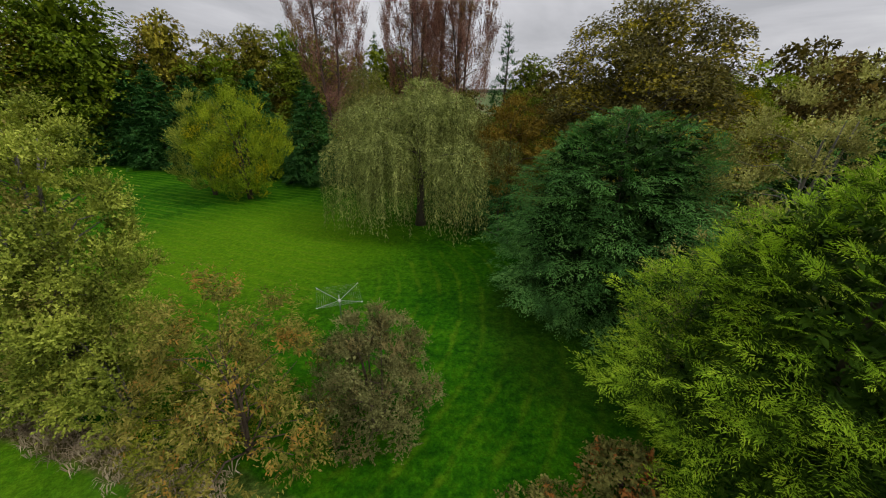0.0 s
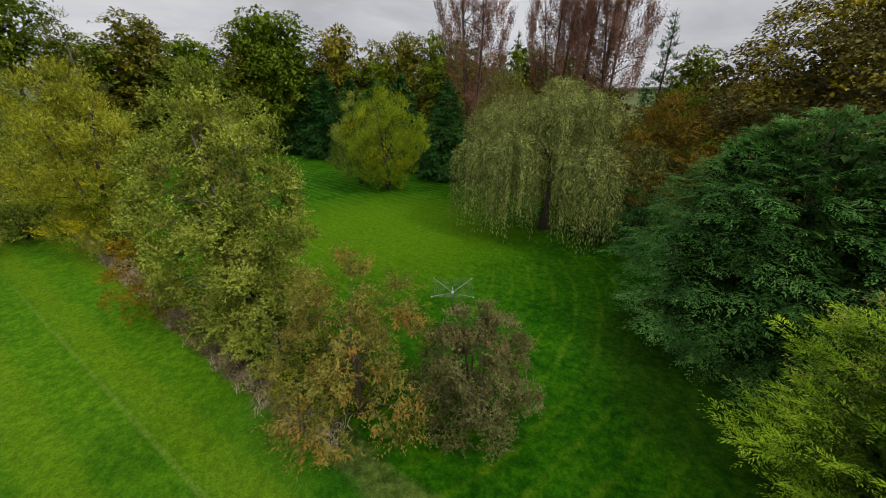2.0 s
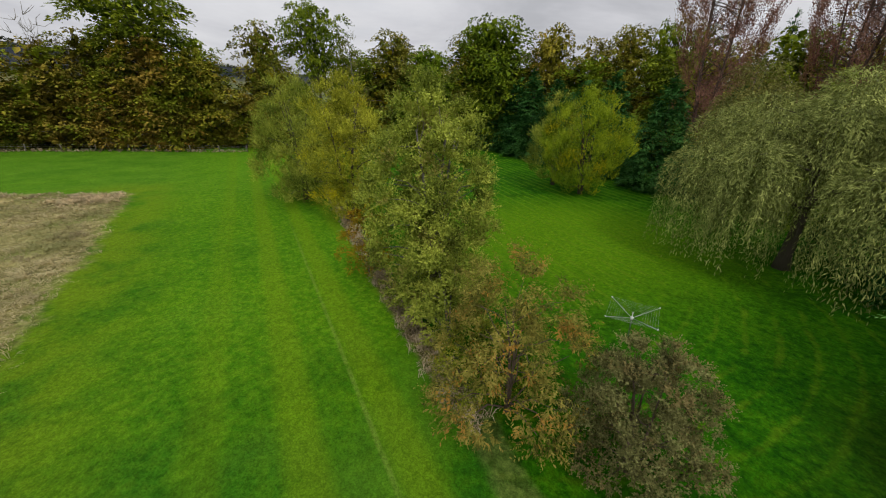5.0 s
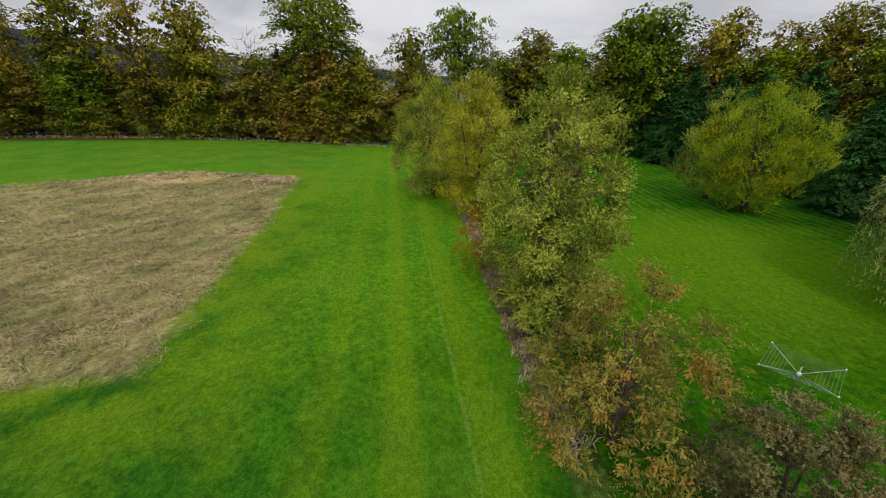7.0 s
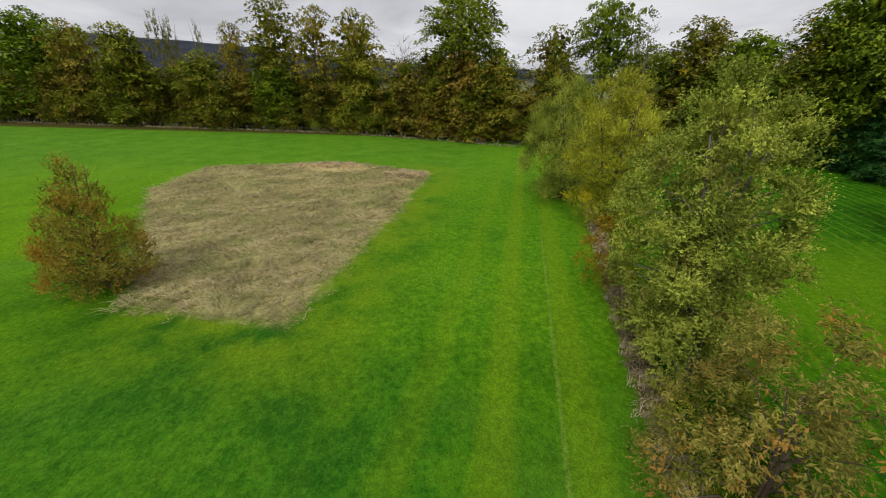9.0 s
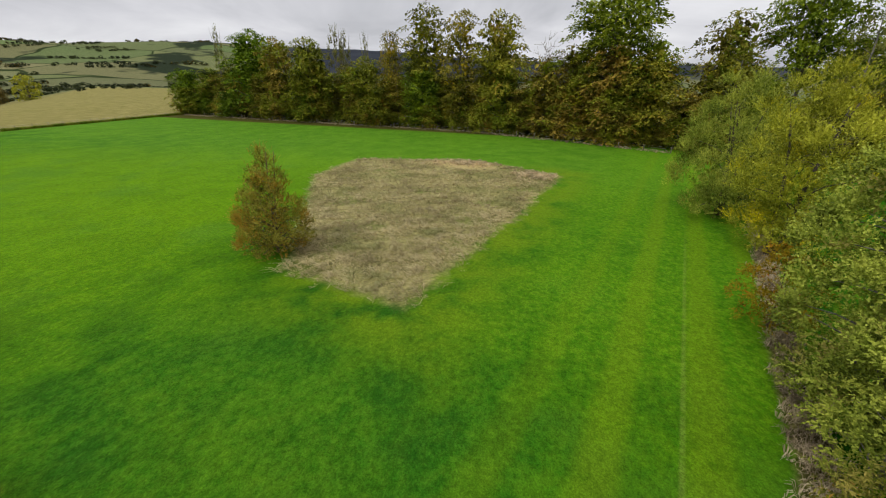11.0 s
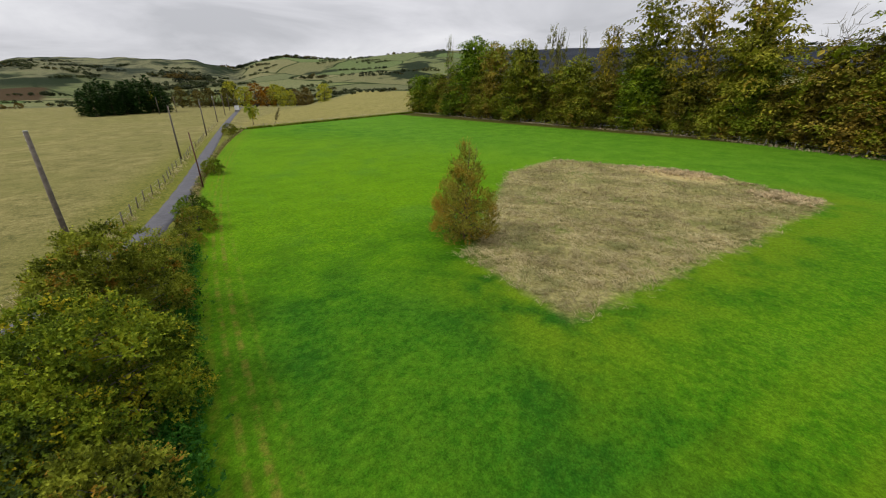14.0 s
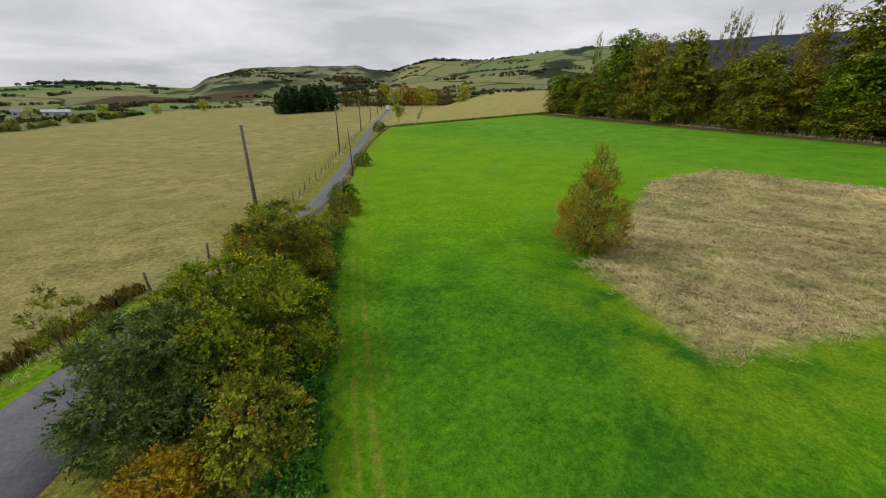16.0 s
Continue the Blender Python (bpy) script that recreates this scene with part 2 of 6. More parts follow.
    past = n.mix(1.0, past, (1.0, 0.85, 1.95), "MULTIPLY")
    vor = n.add("ShaderNodeTexVoronoi", Vector=n.vm("ADD", n.vm("MULTIPLY", pos, (1, 1, 0.0)), n.vm("MULTIPLY", n.add("ShaderNodeTexNoise", Vector=pos, Scale=0.006).outputs["Color"], (90, 90, 0))), Scale=0.0062)
    tone = n.add("ShaderNodeSeparateColor", Color=vor.outputs["Color"]).outputs[0]
    fields = n.ramp(tone, (0.05, (0.10, 0.13, 0.045)), (0.25, (0.075, 0.17, 0.035)), (0.42, (0.17, 0.165, 0.07)), (0.6, (0.115, 0.115, 0.055)), (0.8, (0.085, 0.155, 0.045)), (0.95, (0.20, 0.185, 0.09)))
    # distance haze is mixed into the far fields' colour: paler, greyer, bluer
    fields = n.mix(0.35, fields, (0.17, 0.165, 0.11))
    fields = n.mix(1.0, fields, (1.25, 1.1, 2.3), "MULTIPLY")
    e = n.t.nodes.new("ShaderNodeTexVoronoi")
    e.feature = "DISTANCE_TO_EDGE"
    n.put(e.inputs["Vector"], vor.inputs["Vector"].links[0].from_socket)
    e.inputs["Scale"].default_value = 0.0062
    fields = n.mix(n.step(e.outputs["Distance"], 0.022, 0.008), fields, (0.030, 0.042, 0.022))
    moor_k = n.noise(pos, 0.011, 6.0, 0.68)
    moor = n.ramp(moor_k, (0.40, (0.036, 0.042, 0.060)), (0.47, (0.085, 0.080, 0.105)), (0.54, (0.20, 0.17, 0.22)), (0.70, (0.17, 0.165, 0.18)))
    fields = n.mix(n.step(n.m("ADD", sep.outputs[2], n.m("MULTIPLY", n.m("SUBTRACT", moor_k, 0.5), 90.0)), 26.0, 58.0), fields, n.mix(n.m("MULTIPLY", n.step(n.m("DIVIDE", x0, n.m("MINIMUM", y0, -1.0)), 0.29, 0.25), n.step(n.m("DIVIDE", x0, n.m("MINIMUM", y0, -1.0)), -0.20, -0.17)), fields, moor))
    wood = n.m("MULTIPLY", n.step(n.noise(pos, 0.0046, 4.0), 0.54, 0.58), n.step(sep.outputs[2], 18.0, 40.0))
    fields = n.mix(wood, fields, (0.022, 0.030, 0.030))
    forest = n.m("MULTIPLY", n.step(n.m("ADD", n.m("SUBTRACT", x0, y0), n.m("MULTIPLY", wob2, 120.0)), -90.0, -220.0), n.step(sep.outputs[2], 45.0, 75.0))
    # wooded slopes, their colour tinted blue to stand in for haze
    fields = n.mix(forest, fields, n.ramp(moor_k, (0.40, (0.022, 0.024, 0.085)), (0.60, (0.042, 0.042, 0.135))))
    plough = n.m("MAXIMUM", n.m("MULTIPLY", n.m("ABSOLUTE", n.m("SUBTRACT", x0, 150.0)), 0.7), n.m("ABSOLUTE", n.m("ADD", y0, 720.0)))
    fields = n.mix(n.step(plough, 78.0, 70.0), fields, (0.075, 0.042, 0.048))
    dist = n.vm("LENGTH", pos)
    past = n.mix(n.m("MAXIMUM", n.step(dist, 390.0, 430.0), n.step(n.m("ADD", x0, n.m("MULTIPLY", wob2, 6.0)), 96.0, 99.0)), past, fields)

    # where each of them lies
    in_garden = n.m("MULTIPLY", n.step(n.m("ADD", n.m("SUBTRACT", y, 4.5), n.m("MULTIPLY", x, 0.305)), -0.15, 0.25), n.step(dist, 92.0, 80.0))
    in_field = n.m("MULTIPLY", n.step(n.m("ADD", off, n.m("MULTIPLY", wob, 0.9)), 0.2, -0.25), n.step(n.m("SUBTRACT", n.m("ADD", y, n.m("MULTIPLY", x, -0.122)), -119.7), -0.4, 0.4))
    in_field = n.m("MULTIPLY", in_field, n.step(x0, -99.0, -94.0))
    side = n.m("MULTIPLY", n.m("MULTIPLY", n.step(off, 13.0, 3.5), n.step(dist, 330.0, 260.0)), n.step(n.m("SUBTRACT", n.m("ADD", y, n.m("MULTIPLY", x, -0.122)), -119.7), -8.0, 1.0))
    verge = n.ramp(small, (0.33, (0.095, 0.11, 0.03)), (0.5, (0.19, 0.17, 0.075)), (0.68, (0.29, 0.24, 0.13)))
    col = n.mix(side, past, verge)
    over = n.m("ADD", n.m("SUBTRACT", n.m("MULTIPLY", x0, 0.914), n.m("MULTIPLY", y0, 0.405)), n.m("ADD", -14.06, n.m("MULTIPLY", wob, 0.5)))
    strip = n.m("MULTIPLY", n.m("MULTIPLY", n.step(over, 1.2, 1.6), n.step(over, 4.1, 3.6)), n.step(y0, -25.0, -21.0))
    col = n.mix(strip, col, n.ramp(small, (0.36, (0.09, 0.19, 0.010)), (0.64, (0.20, 0.28, 0.020))))
    col = n.mix(in_field, col, field)
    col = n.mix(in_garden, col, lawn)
    hedge_foot = n.m("DIVIDE", n.m("ADD", n.m("SUBTRACT", y, 4.5), n.m("MULTIPLY", x, 0.305)), 1.045)
    foot = n.m("MULTIPLY", n.step(n.m("ABSOLUTE", n.m("SUBTRACT", hedge_foot, 0.35)), 0.75, 0.35), n.m("MULTIPLY", n.step(x0, -75.0, -70.0), n.m("SUBTRACT", 1.0, n.m("MULTIPLY", n.step(x0, -11.0, -6.0), 0.65))))
    col = n.mix(foot, col, n.ramp(small, (0.40, (0.12, 0.092, 0.07)), (0.60, (0.33, 0.26, 0.22))))
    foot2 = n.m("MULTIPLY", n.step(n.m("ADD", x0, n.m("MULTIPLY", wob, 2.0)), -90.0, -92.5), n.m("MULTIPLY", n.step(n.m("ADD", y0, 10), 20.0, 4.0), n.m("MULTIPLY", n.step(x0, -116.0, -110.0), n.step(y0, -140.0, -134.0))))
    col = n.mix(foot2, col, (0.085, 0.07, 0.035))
    inside = None
    for (ax, ay), (bx, by) in zip(PATCH, PATCH[1:] + PATCH[:1]):
        length = math.hypot(bx - ax, by - ay)
        nx, ny = -(by - ay) / length, (bx - ax) / length
        gap = n.m("ADD", n.m("ADD", n.m("MULTIPLY", x, nx), n.m("MULTIPLY", y, ny)), -(ax * nx + ay * ny))
        inside = gap if inside is None else n.m("MINIMUM", inside, gap)
    dry = n.ramp(n.m("ADD", n.m("MULTIPLY", small, 0.6), n.m("MULTIPLY", mid, 0.4)), (0.40, (0.14, 0.125, 0.072)), (0.5, (0.285, 0.25, 0.155)), (0.60, (0.42, 0.37, 0.24)))
    dry = n.mix(n.m("MULTIPLY", n.step(n.noise(pos, 0.16, 3.0), 0.54, 0.66), 0.6), dry, (0.12, 0.165, 0.04))
    fringe = n.m("MULTIPLY", n.m("MULTIPLY", n.step(inside, -7.0, -0.5), n.step(n.m("ADD", y0, n.m("MULTIPLY", x0, 0.3)), -26.0, -16.0)), n.m("MULTIPLY", n.step(mid, 0.3, 0.6), 0.75))
    col = n.mix(fringe, col, (0.185, 0.245, 0.022))
    mound = n.step(n.m("ADD", n.vm("DISTANCE", n.vm("MULTIPLY", pos, (1.0, 0.5, 0.0)), (-55.0, -7.6, 0.0)), n.m("MULTIPLY", wob, 2.5)), 4.2, 1.6)
    dry = n.mix(n.m("MULTIPLY", mound, 0.85), dry, n.ramp(small, (0.35, (0.42, 0.32, 0.22)), (0.65, (0.62, 0.49, 0.36))))
    dry = n.mix(1.0, dry, (1.18, 1.04, 1.6), "MULTIPLY")
    col = n.mix(n.step(n.m("ADD", inside, n.m("MULTIPLY", wob, 2.2)), -0.9, 0.6), col, dry)

    dark_tuft = n.m("MULTIPLY", n.step(n.noise(pos, 0.85, 5.0, 0.7), 0.58, 0.70), 0.6)
    light_tuft = n.m("MULTIPLY", n.step(n.noise(n.vm("ADD", pos, (31, 17, 3)), 1.6, 5.0, 0.75), 0.58, 0.72), 0.3)
    col = n.mix(dark_tuft, col, n.mix(1.0, col, (0.55, 0.7, 0.6), "MULTIPLY"))
    col = n.mix(light_tuft, col, n.mix(1.0, col, (1.5, 1.3, 1.3), "MULTIPLY"))
    col = n.mix(1.0, col, (GRASS_GAIN * 0.86, GRASS_GAIN, GRASS_GAIN * 0.4), "MULTIPLY")
    specks = n.m("MULTIPLY", n.step(n.noise(n.vm("ADD", pos, (7, 41, 5)), 2.6, 4.0, 0.8), 0.62, 0.74), 0.7)
    col = n.mix(specks, col, n.mix(1.0, col, (0.40, 0.55, 0.5), "MULTIPLY"))
    grain = n.m("MULTIPLY", n.m("ADD", 0.79, n.m("MULTIPLY", n.step(fine, 0.34, 0.66), 0.42)), n.m("ADD", 0.84, n.m("MULTIPLY", n.step(n.noise(pos, 5.5, 3.0, 0.7), 0.36, 0.64), 0.32)))
    col = n.mix(1.0, col, n.add("ShaderNodeCombineColor", Red=grain, Green=grain, Blue=grain).outputs[0], "MULTIPLY")
    rel = n.m("ADD", n.m("MULTIPLY", small, 1.6), n.m("ADD", n.m("MULTIPLY", fine, 0.55), n.m("MULTIPLY", blade, 0.25)))
    finish(n, col, 0.9, rel, 0.8, 0.09, spec=0.04)
    return mat


GRASS_GAIN = 0.94
FIELD_DARK, FIELD_MID, FIELD_LIGHT = (0.020, 0.096, 0.012), (0.040, 0.146, 0.012), (0.085, 0.205, 0.016)
GROUND = ground_material()
BARK = bark_material("brown_bark", (0.045, 0.034, 0.024), (0.13, 0.105, 0.08))
BARK_GREY = bark_material("grey_bark", (0.09, 0.085, 0.07), (0.24, 0.22, 0.19))
BARK_RED = bark_material("twig_bark", (0.07, 0.045, 0.035), (0.17, 0.12, 0.09))
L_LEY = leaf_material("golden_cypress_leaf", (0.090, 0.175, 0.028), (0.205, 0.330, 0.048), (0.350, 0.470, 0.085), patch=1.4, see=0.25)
# older inner leaves; the shade between sprays is also put into their dark colour
L_LEY_OLD_SHADED = leaf_material("old_shaded_cypress_leaf", (0.012, 0.030, 0.007), (0.027, 0.060, 0.010), (0.052, 0.095, 0.016), patch=1.2, see=0.1)
L_CEDAR_OLD_SHADED = leaf_material("old_shaded_dark_cypress_leaf", (0.006, 0.017, 0.007), (0.013, 0.037, 0.016), (0.026, 0.058, 0.027), patch=1.0, see=0.1)
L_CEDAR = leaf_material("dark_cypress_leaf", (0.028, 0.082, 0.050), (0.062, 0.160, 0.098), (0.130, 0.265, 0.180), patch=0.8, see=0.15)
L_SPRUCE = leaf_material("spruce_leaf", (0.011, 0.040, 0.024), (0.027, 0.090, 0.054), (0.062, 0.150, 0.090), patch=0.5, see=0.1)
L_WILLOW = leaf_material("willow_leaf", (0.075, 0.090, 0.068), (0.172, 0.195, 0.158), (0.340, 0.360, 0.325), patch=1.5)
L_GREYWIL = leaf_material("grey_willow_leaf", (0.074, 0.074, 0.053), (0.126, 0.126, 0.090), (0.200, 0.189, 0.150), patch=0.5)
L_YELLOW = leaf_material("osier_leaf", (0.058, 0.103, 0.018), (0.167, 0.225, 0.032), (0.321, 0.373, 0.064), (0.373, 0.321, 0.026), 0.05, patch=0.45)
L_POPLAR = leaf_material("poplar_leaf", (0.072, 0.098, 0.036), (0.195, 0.232, 0.092), (0.385, 0.410, 0.205), (0.220, 0.190, 0.145), 0.04, patch=0.7)
L_SILVER = leaf_material("sallow_leaf", (0.076, 0.108, 0.039), (0.179, 0.213, 0.081), (0.330, 0.343, 0.163), patch=0.5)
L_GOLD = leaf_material("yellowing_willow_leaf", (0.100, 0.115, 0.024), (0.240, 0.245, 0.060), (0.400, 0.395, 0.125), (0.447, 0.379, 0.031), 0.05, patch=0.5)
L_CHERRY = leaf_material("cherry_leaf", (0.060, 0.066, 0.032), (0.150, 0.140, 0.070), (0.270, 0.225, 0.150), (0.270, 0.150, 0.085), 0.06, patch=1.3)
L_GREY = leaf_material("grey_shrub_leaf", (0.058, 0.057, 0.055), (0.121, 0.118, 0.118), (0.209, 0.209, 0.231), (0.173, 0.138, 0.158), 0.06, patch=1.6)
L_WHITE = leaf_material("whitebeam_leaf", (0.138, 0.138, 0.109), (0.258, 0.248, 0.207), (0.423, 0.405, 0.371), patch=1.0)
L_BROWN = leaf_material("rusty_leaf", (0.069, 0.049, 0.017), (0.149, 0.097, 0.030), (0.234, 0.165, 0.062), patch=0.6)
L_MAPLE = leaf_material("olive_leaf", (0.055, 0.062, 0.020), (0.130, 0.138, 0.042), (0.235, 0.230, 0.082), (0.237, 0.206, 0.020), 0.08, patch=0.35, vary=0.3)
L_FIELDMAPLE = leaf_material("field_maple_leaf", (0.050, 0.048, 0.022), (0.115, 0.105, 0.046), (0.205, 0.180, 0.088), (0.305, 0.256, 0.031), 0.10, patch=0.4, gain=(1.345, 1.326, 0.724))
L_DULL = leaf_material("dull_brown_leaf", (0.034, 0.032, 0.016), (0.076, 0.064, 0.030), (0.132, 0.106, 0.052), patch=0.45, vary=0.3)
L_RED = leaf_material("red_brown_leaf", (0.105, 0.050, 0.107), (0.195, 0.095, 0.202), (0.274, 0.150, 0.309), (0.232, 0.144, 0.143), 0.07, patch=0.2)
L_RUSSET = leaf_material("russet_leaf", (0.058, 0.050, 0.022), (0.165, 0.132, 0.056), (0.320, 0.250, 0.115), (0.160, 0.190, 0.045), 0.12, patch=0.3, vary=0.3)
L_OAK = leaf_material("oak_leaf", (0.034, 0.062, 0.013), (0.100, 0.150, 0.028), (0.215, 0.275, 0.048), (0.147, 0.193, 0.023), 0.07, patch=0.32, vary=0.3)
L_AUTUMN = leaf_material("autumn_leaf", (0.052, 0.060, 0.018), (0.155, 0.160, 0.042), (0.310, 0.295, 0.085), (0.230, 0.175, 0.060), 0.07, patch=0.3, vary=0.35)
L_HEDGE = leaf_material("hedge_leaf", (0.040, 0.062, 0.014), (0.115, 0.146, 0.030), (0.210, 0.240, 0.055), (0.154, 0.110, 0.039), 0.05, patch=0.35, vary=0.4)
L_HAW = leaf_material("hawthorn_leaf", (0.045, 0.060, 0.016), (0.128, 0.148, 0.036), (0.255, 0.270, 0.075), (0.260, 0.150, 0.055), 0.02, patch=1.2)
L_HAWY = leaf_material("yellowing_hawthorn_leaf", (0.036, 0.064, 0.014), (0.110, 0.152, 0.026), (0.250, 0.275, 0.052), (0.321, 0.270, 0.041), 0.04, patch=1.3)
L_BLUE = leaf_material("bluish_leaf", (0.027, 0.053, 0.035), (0.069, 0.106, 0.069), (0.144, 0.188, 0.138), patch=1.0, gloss=0.45)
L_FLAME = leaf_material("flame_leaf", (0.076, 0.064, 0.010), (0.204, 0.132, 0.017), (0.289, 0.212, 0.043), (0.272, 0.090, 0.020), 0.02, patch=1.6)
L_BIRCH = leaf_material("birch_leaf", (0.089, 0.084, 0.032), (0.186, 0.164, 0.068), (0.296, 0.270, 0.121), (0.282, 0.168, 0.061), 0.1, patch=1.0)
L_NETTLE = leaf_material("nettle_leaf", (0.010, 0.050, 0.014), (0.025, 0.095, 0.026), (0.055, 0.145, 0.04), patch=0.8)
L_BRAMBLE = leaf_material("viburnum_leaf", (0.060, 0.066, 0.045), (0.130, 0.125, 0.090), (0.240, 0.215, 0.190), (0.280, 0.110, 0.080), 0.05, patch=2.2)
L_ORANGE = leaf_material("orange_beech_leaf", (0.09, 0.04, 0.01), (0.21, 0.085, 0.018), (0.30, 0.17, 0.03), patch=0.25)
STRAW = leaf_material("straw", (0.30, 0.268, 0.175), (0.35, 0.315, 0.21), (0.45, 0.41, 0.29), (0.24, 0.25, 0.13), 0.1, patch=0.3, see=0.35, gain=(1.55, 1.48, 1.2))
STRAW_PALE = leaf_material("pale_straw", (0.330, 0.275, 0.198), (0.473, 0.396, 0.297), (0.605, 0.517, 0.396), patch=0.8, see=0.35, gain=(1.4, 1.36, 1.1))
STEM = leaf_material("dead_stem", (0.150, 0.122, 0.082), (0.255, 0.212, 0.148), (0.375, 0.322, 0.235), patch=0.9, gain=(1.725, 1.667, 1.540))
STEM_DARK = leaf_material("brown_hedge_stem", (0.05, 0.04, 0.02), (0.10, 0.078, 0.04), (0.17, 0.13, 0.07), patch=0.9)
GRASS = leaf_material("rough_grass", (0.05, 0.085, 0.015), (0.11, 0.15, 0.03), (0.21, 0.20, 0.07), patch=0.7)
VERGE = leaf_material("dry_verge_grass", (0.12, 0.11, 0.05), (0.21, 0.185, 0.095), (0.33, 0.285, 0.165), (0.11, 0.14, 0.03), 0.14, patch=0.8, gain=(1.4, 1.36, 1.0))
ASPHALT = plain_material("asphalt", (0.070, 0.069, 0.078), (0.130, 0.128, 0.142), 9.0, 0.8)
WOOD = plain_material("weathered_wood", (0.10, 0.085, 0.07), (0.22, 0.19, 0.155), 6.0)
POLE = plain_material("creosoted_wood", (0.085, 0.07, 0.055), (0.19, 0.16, 0.13), 5.0)
RUST = plain_material("dark_red_paint", (0.075, 0.025, 0.022), (0.14, 0.05, 0.042), 7.0, 0.6)
METAL = plain_material("galvanised_metal", (0.30, 0.31, 0.31), (0.46, 0.47, 0.47), 12.0, 0.45, 0.7)
PLASTIC = plain_material("white_plastic", (0.62, 0.62, 0.62), (0.8, 0.8, 0.79), 14.0, 0.4)
CORD = plain_material("pale_cord", (0.25, 0.29, 0.23), (0.38, 0.41, 0.35), 14.0, 0.7)
WHITE = plain_material("white_paint", (0.68, 0.68, 0.69), (0.8, 0.8, 0.8), 3.0, 0.35)
GLASS = plain_material("dark_glass", (0.02, 0.024, 0.028), (0.03, 0.034, 0.04), 3.0, 0.08)
TYRE = plain_material("rubber", (0.02, 0.02, 0.02), (0.04, 0.04, 0.04), 12.0, 0.85)
RENDER = plain_material("grey_cladding", (0.30, 0.31, 0.32), (0.44, 0.44, 0.44), 0.5)
SLATE = plain_material("slate", (0.12, 0.125, 0.14), (0.22, 0.225, 0.24), 0.6)


# ---- mesh tools ----
def mesh_of(name, verts, faces, mat, smooth=False):
    """A mesh from arrays of corners and of equal-sided faces."""
    v, f = np.asarray(verts, np.float32), np.asarray(faces, np.int32)
    me = bpy.data.meshes.new(name)
    me.vertices.add(len(v))
    me.vertices.foreach_set("co", v.ravel())
    k = f.shape[1]
    me.loops.add(f.size)
    me.loops.foreach_set("vertex_index", f.ravel())
    me.polygons.add(len(f))
    me.polygons.foreach_set("loop_start", np.arange(0, f.size, k, dtype=np.int32))
    me.polygons.foreach_set("loop_total", np.full(len(f), k, np.int32))
    me.polygons.foreach_set("use_smooth", np.full(len(f), smooth, bool))
    me.materials.append(mat)
    me.update(calc_edges=True)
    return me


def part(name, me, parent=None, label="", kind=""):
    ob = new(name, me)
    ob.parent = parent
    return tagged(ob, label, kind=kind)


def joined(pieces):
    """Several (corners, faces) in one."""
    vs, fs, at = [], [], 0
    for v, f in pieces:
        vs.append(v)
        fs.append(np.asarray(f) + at)
        at += len(v)
    return np.concatenate(vs), np.concatenate(fs)


def tube(points, radii, sides=7):
    """A bent tapering rod with closed ends."""
    p, r = np.asarray(points, float), np.asarray(radii, float)
    t = np.gradient(p, axis=0)
    t /= np.linalg.norm(t, axis=1)[:, None] + 1e-9
    ref = np.where(np.abs(t[:, 2:3]) > 0.9, np.array([[1.0, 0, 0]]), np.array([[0, 0, 1.0]]))
    a = np.cross(t, ref)
    a /= np.linalg.norm(a, axis=1)[:, None] + 1e-9
    b = np.cross(t, a)
    ang = np.linspace(0, 2 * math.pi, sides, endpoint=False)
    v = (p[:, None] + r[:, None, None] * (np.cos(ang)[None, :, None] * a[:, None] + np.sin(ang)[None, :, None] * b[:, None])).reshape(-1, 3)
    f = [(i * sides + j, i * sides + (j + 1) % sides, (i + 1) * sides + (j + 1) % sides, (i + 1) * sides + j) for i in range(len(p) - 1) for j in range(sides)]
    n0 = len(v)
    v = np.vstack([v, p[:1], p[-1:]])
    last = (len(p) - 1) * sides
    for j in range(0, sides):
        k = (j + 1) % sides
        f.append((n0, k, j, j))
        f.append((n0 + 1, last + j, last + k, last + k))
    good = [q for q in f if len(set(q)) == 4]
    tri = [q for q in f if len(set(q)) == 3]
    # end caps as thin quads with a split edge keep one face size
    caps = []
    for q in tri:
        a0, b0, c0 = q[0], q[1], q[2]
        v = np.vstack([v, (v[b0] + v[c0])[None] / 2])
        caps.append((a0, b0, len(v) - 1, c0))
    return v, np.array(good + caps)


def box(x0, y0, z0, x1, y1, z1, bevel=0.0):
    """A box with chamfered edges when a bevel is given."""
    bm = bmesh.new()
    bmesh.ops.create_cube(bm, size=1)
    for q in bm.verts:
        q.co = Vector(((x0 + x1) / 2 + q.co.x * (x1 - x0), (y0 + y1) / 2 + q.co.y * (y1 - y0), (z0 + z1) / 2 + q.co.z * (z1 - z0)))
    if bevel:
        bmesh.ops.bevel(bm, geom=bm.edges[:], offset=bevel, segments=2, affect="EDGES")
    return bm


def bm_mesh(name, bm, mat):
    me = bpy.data.meshes.new(name)
    bm.to_mesh(me)
    bm.free()
    me.materials.append(mat)
    return me


def unit(a):
    return a / (np.linalg.norm(a, axis=-1, keepdims=True) + 1e-9)


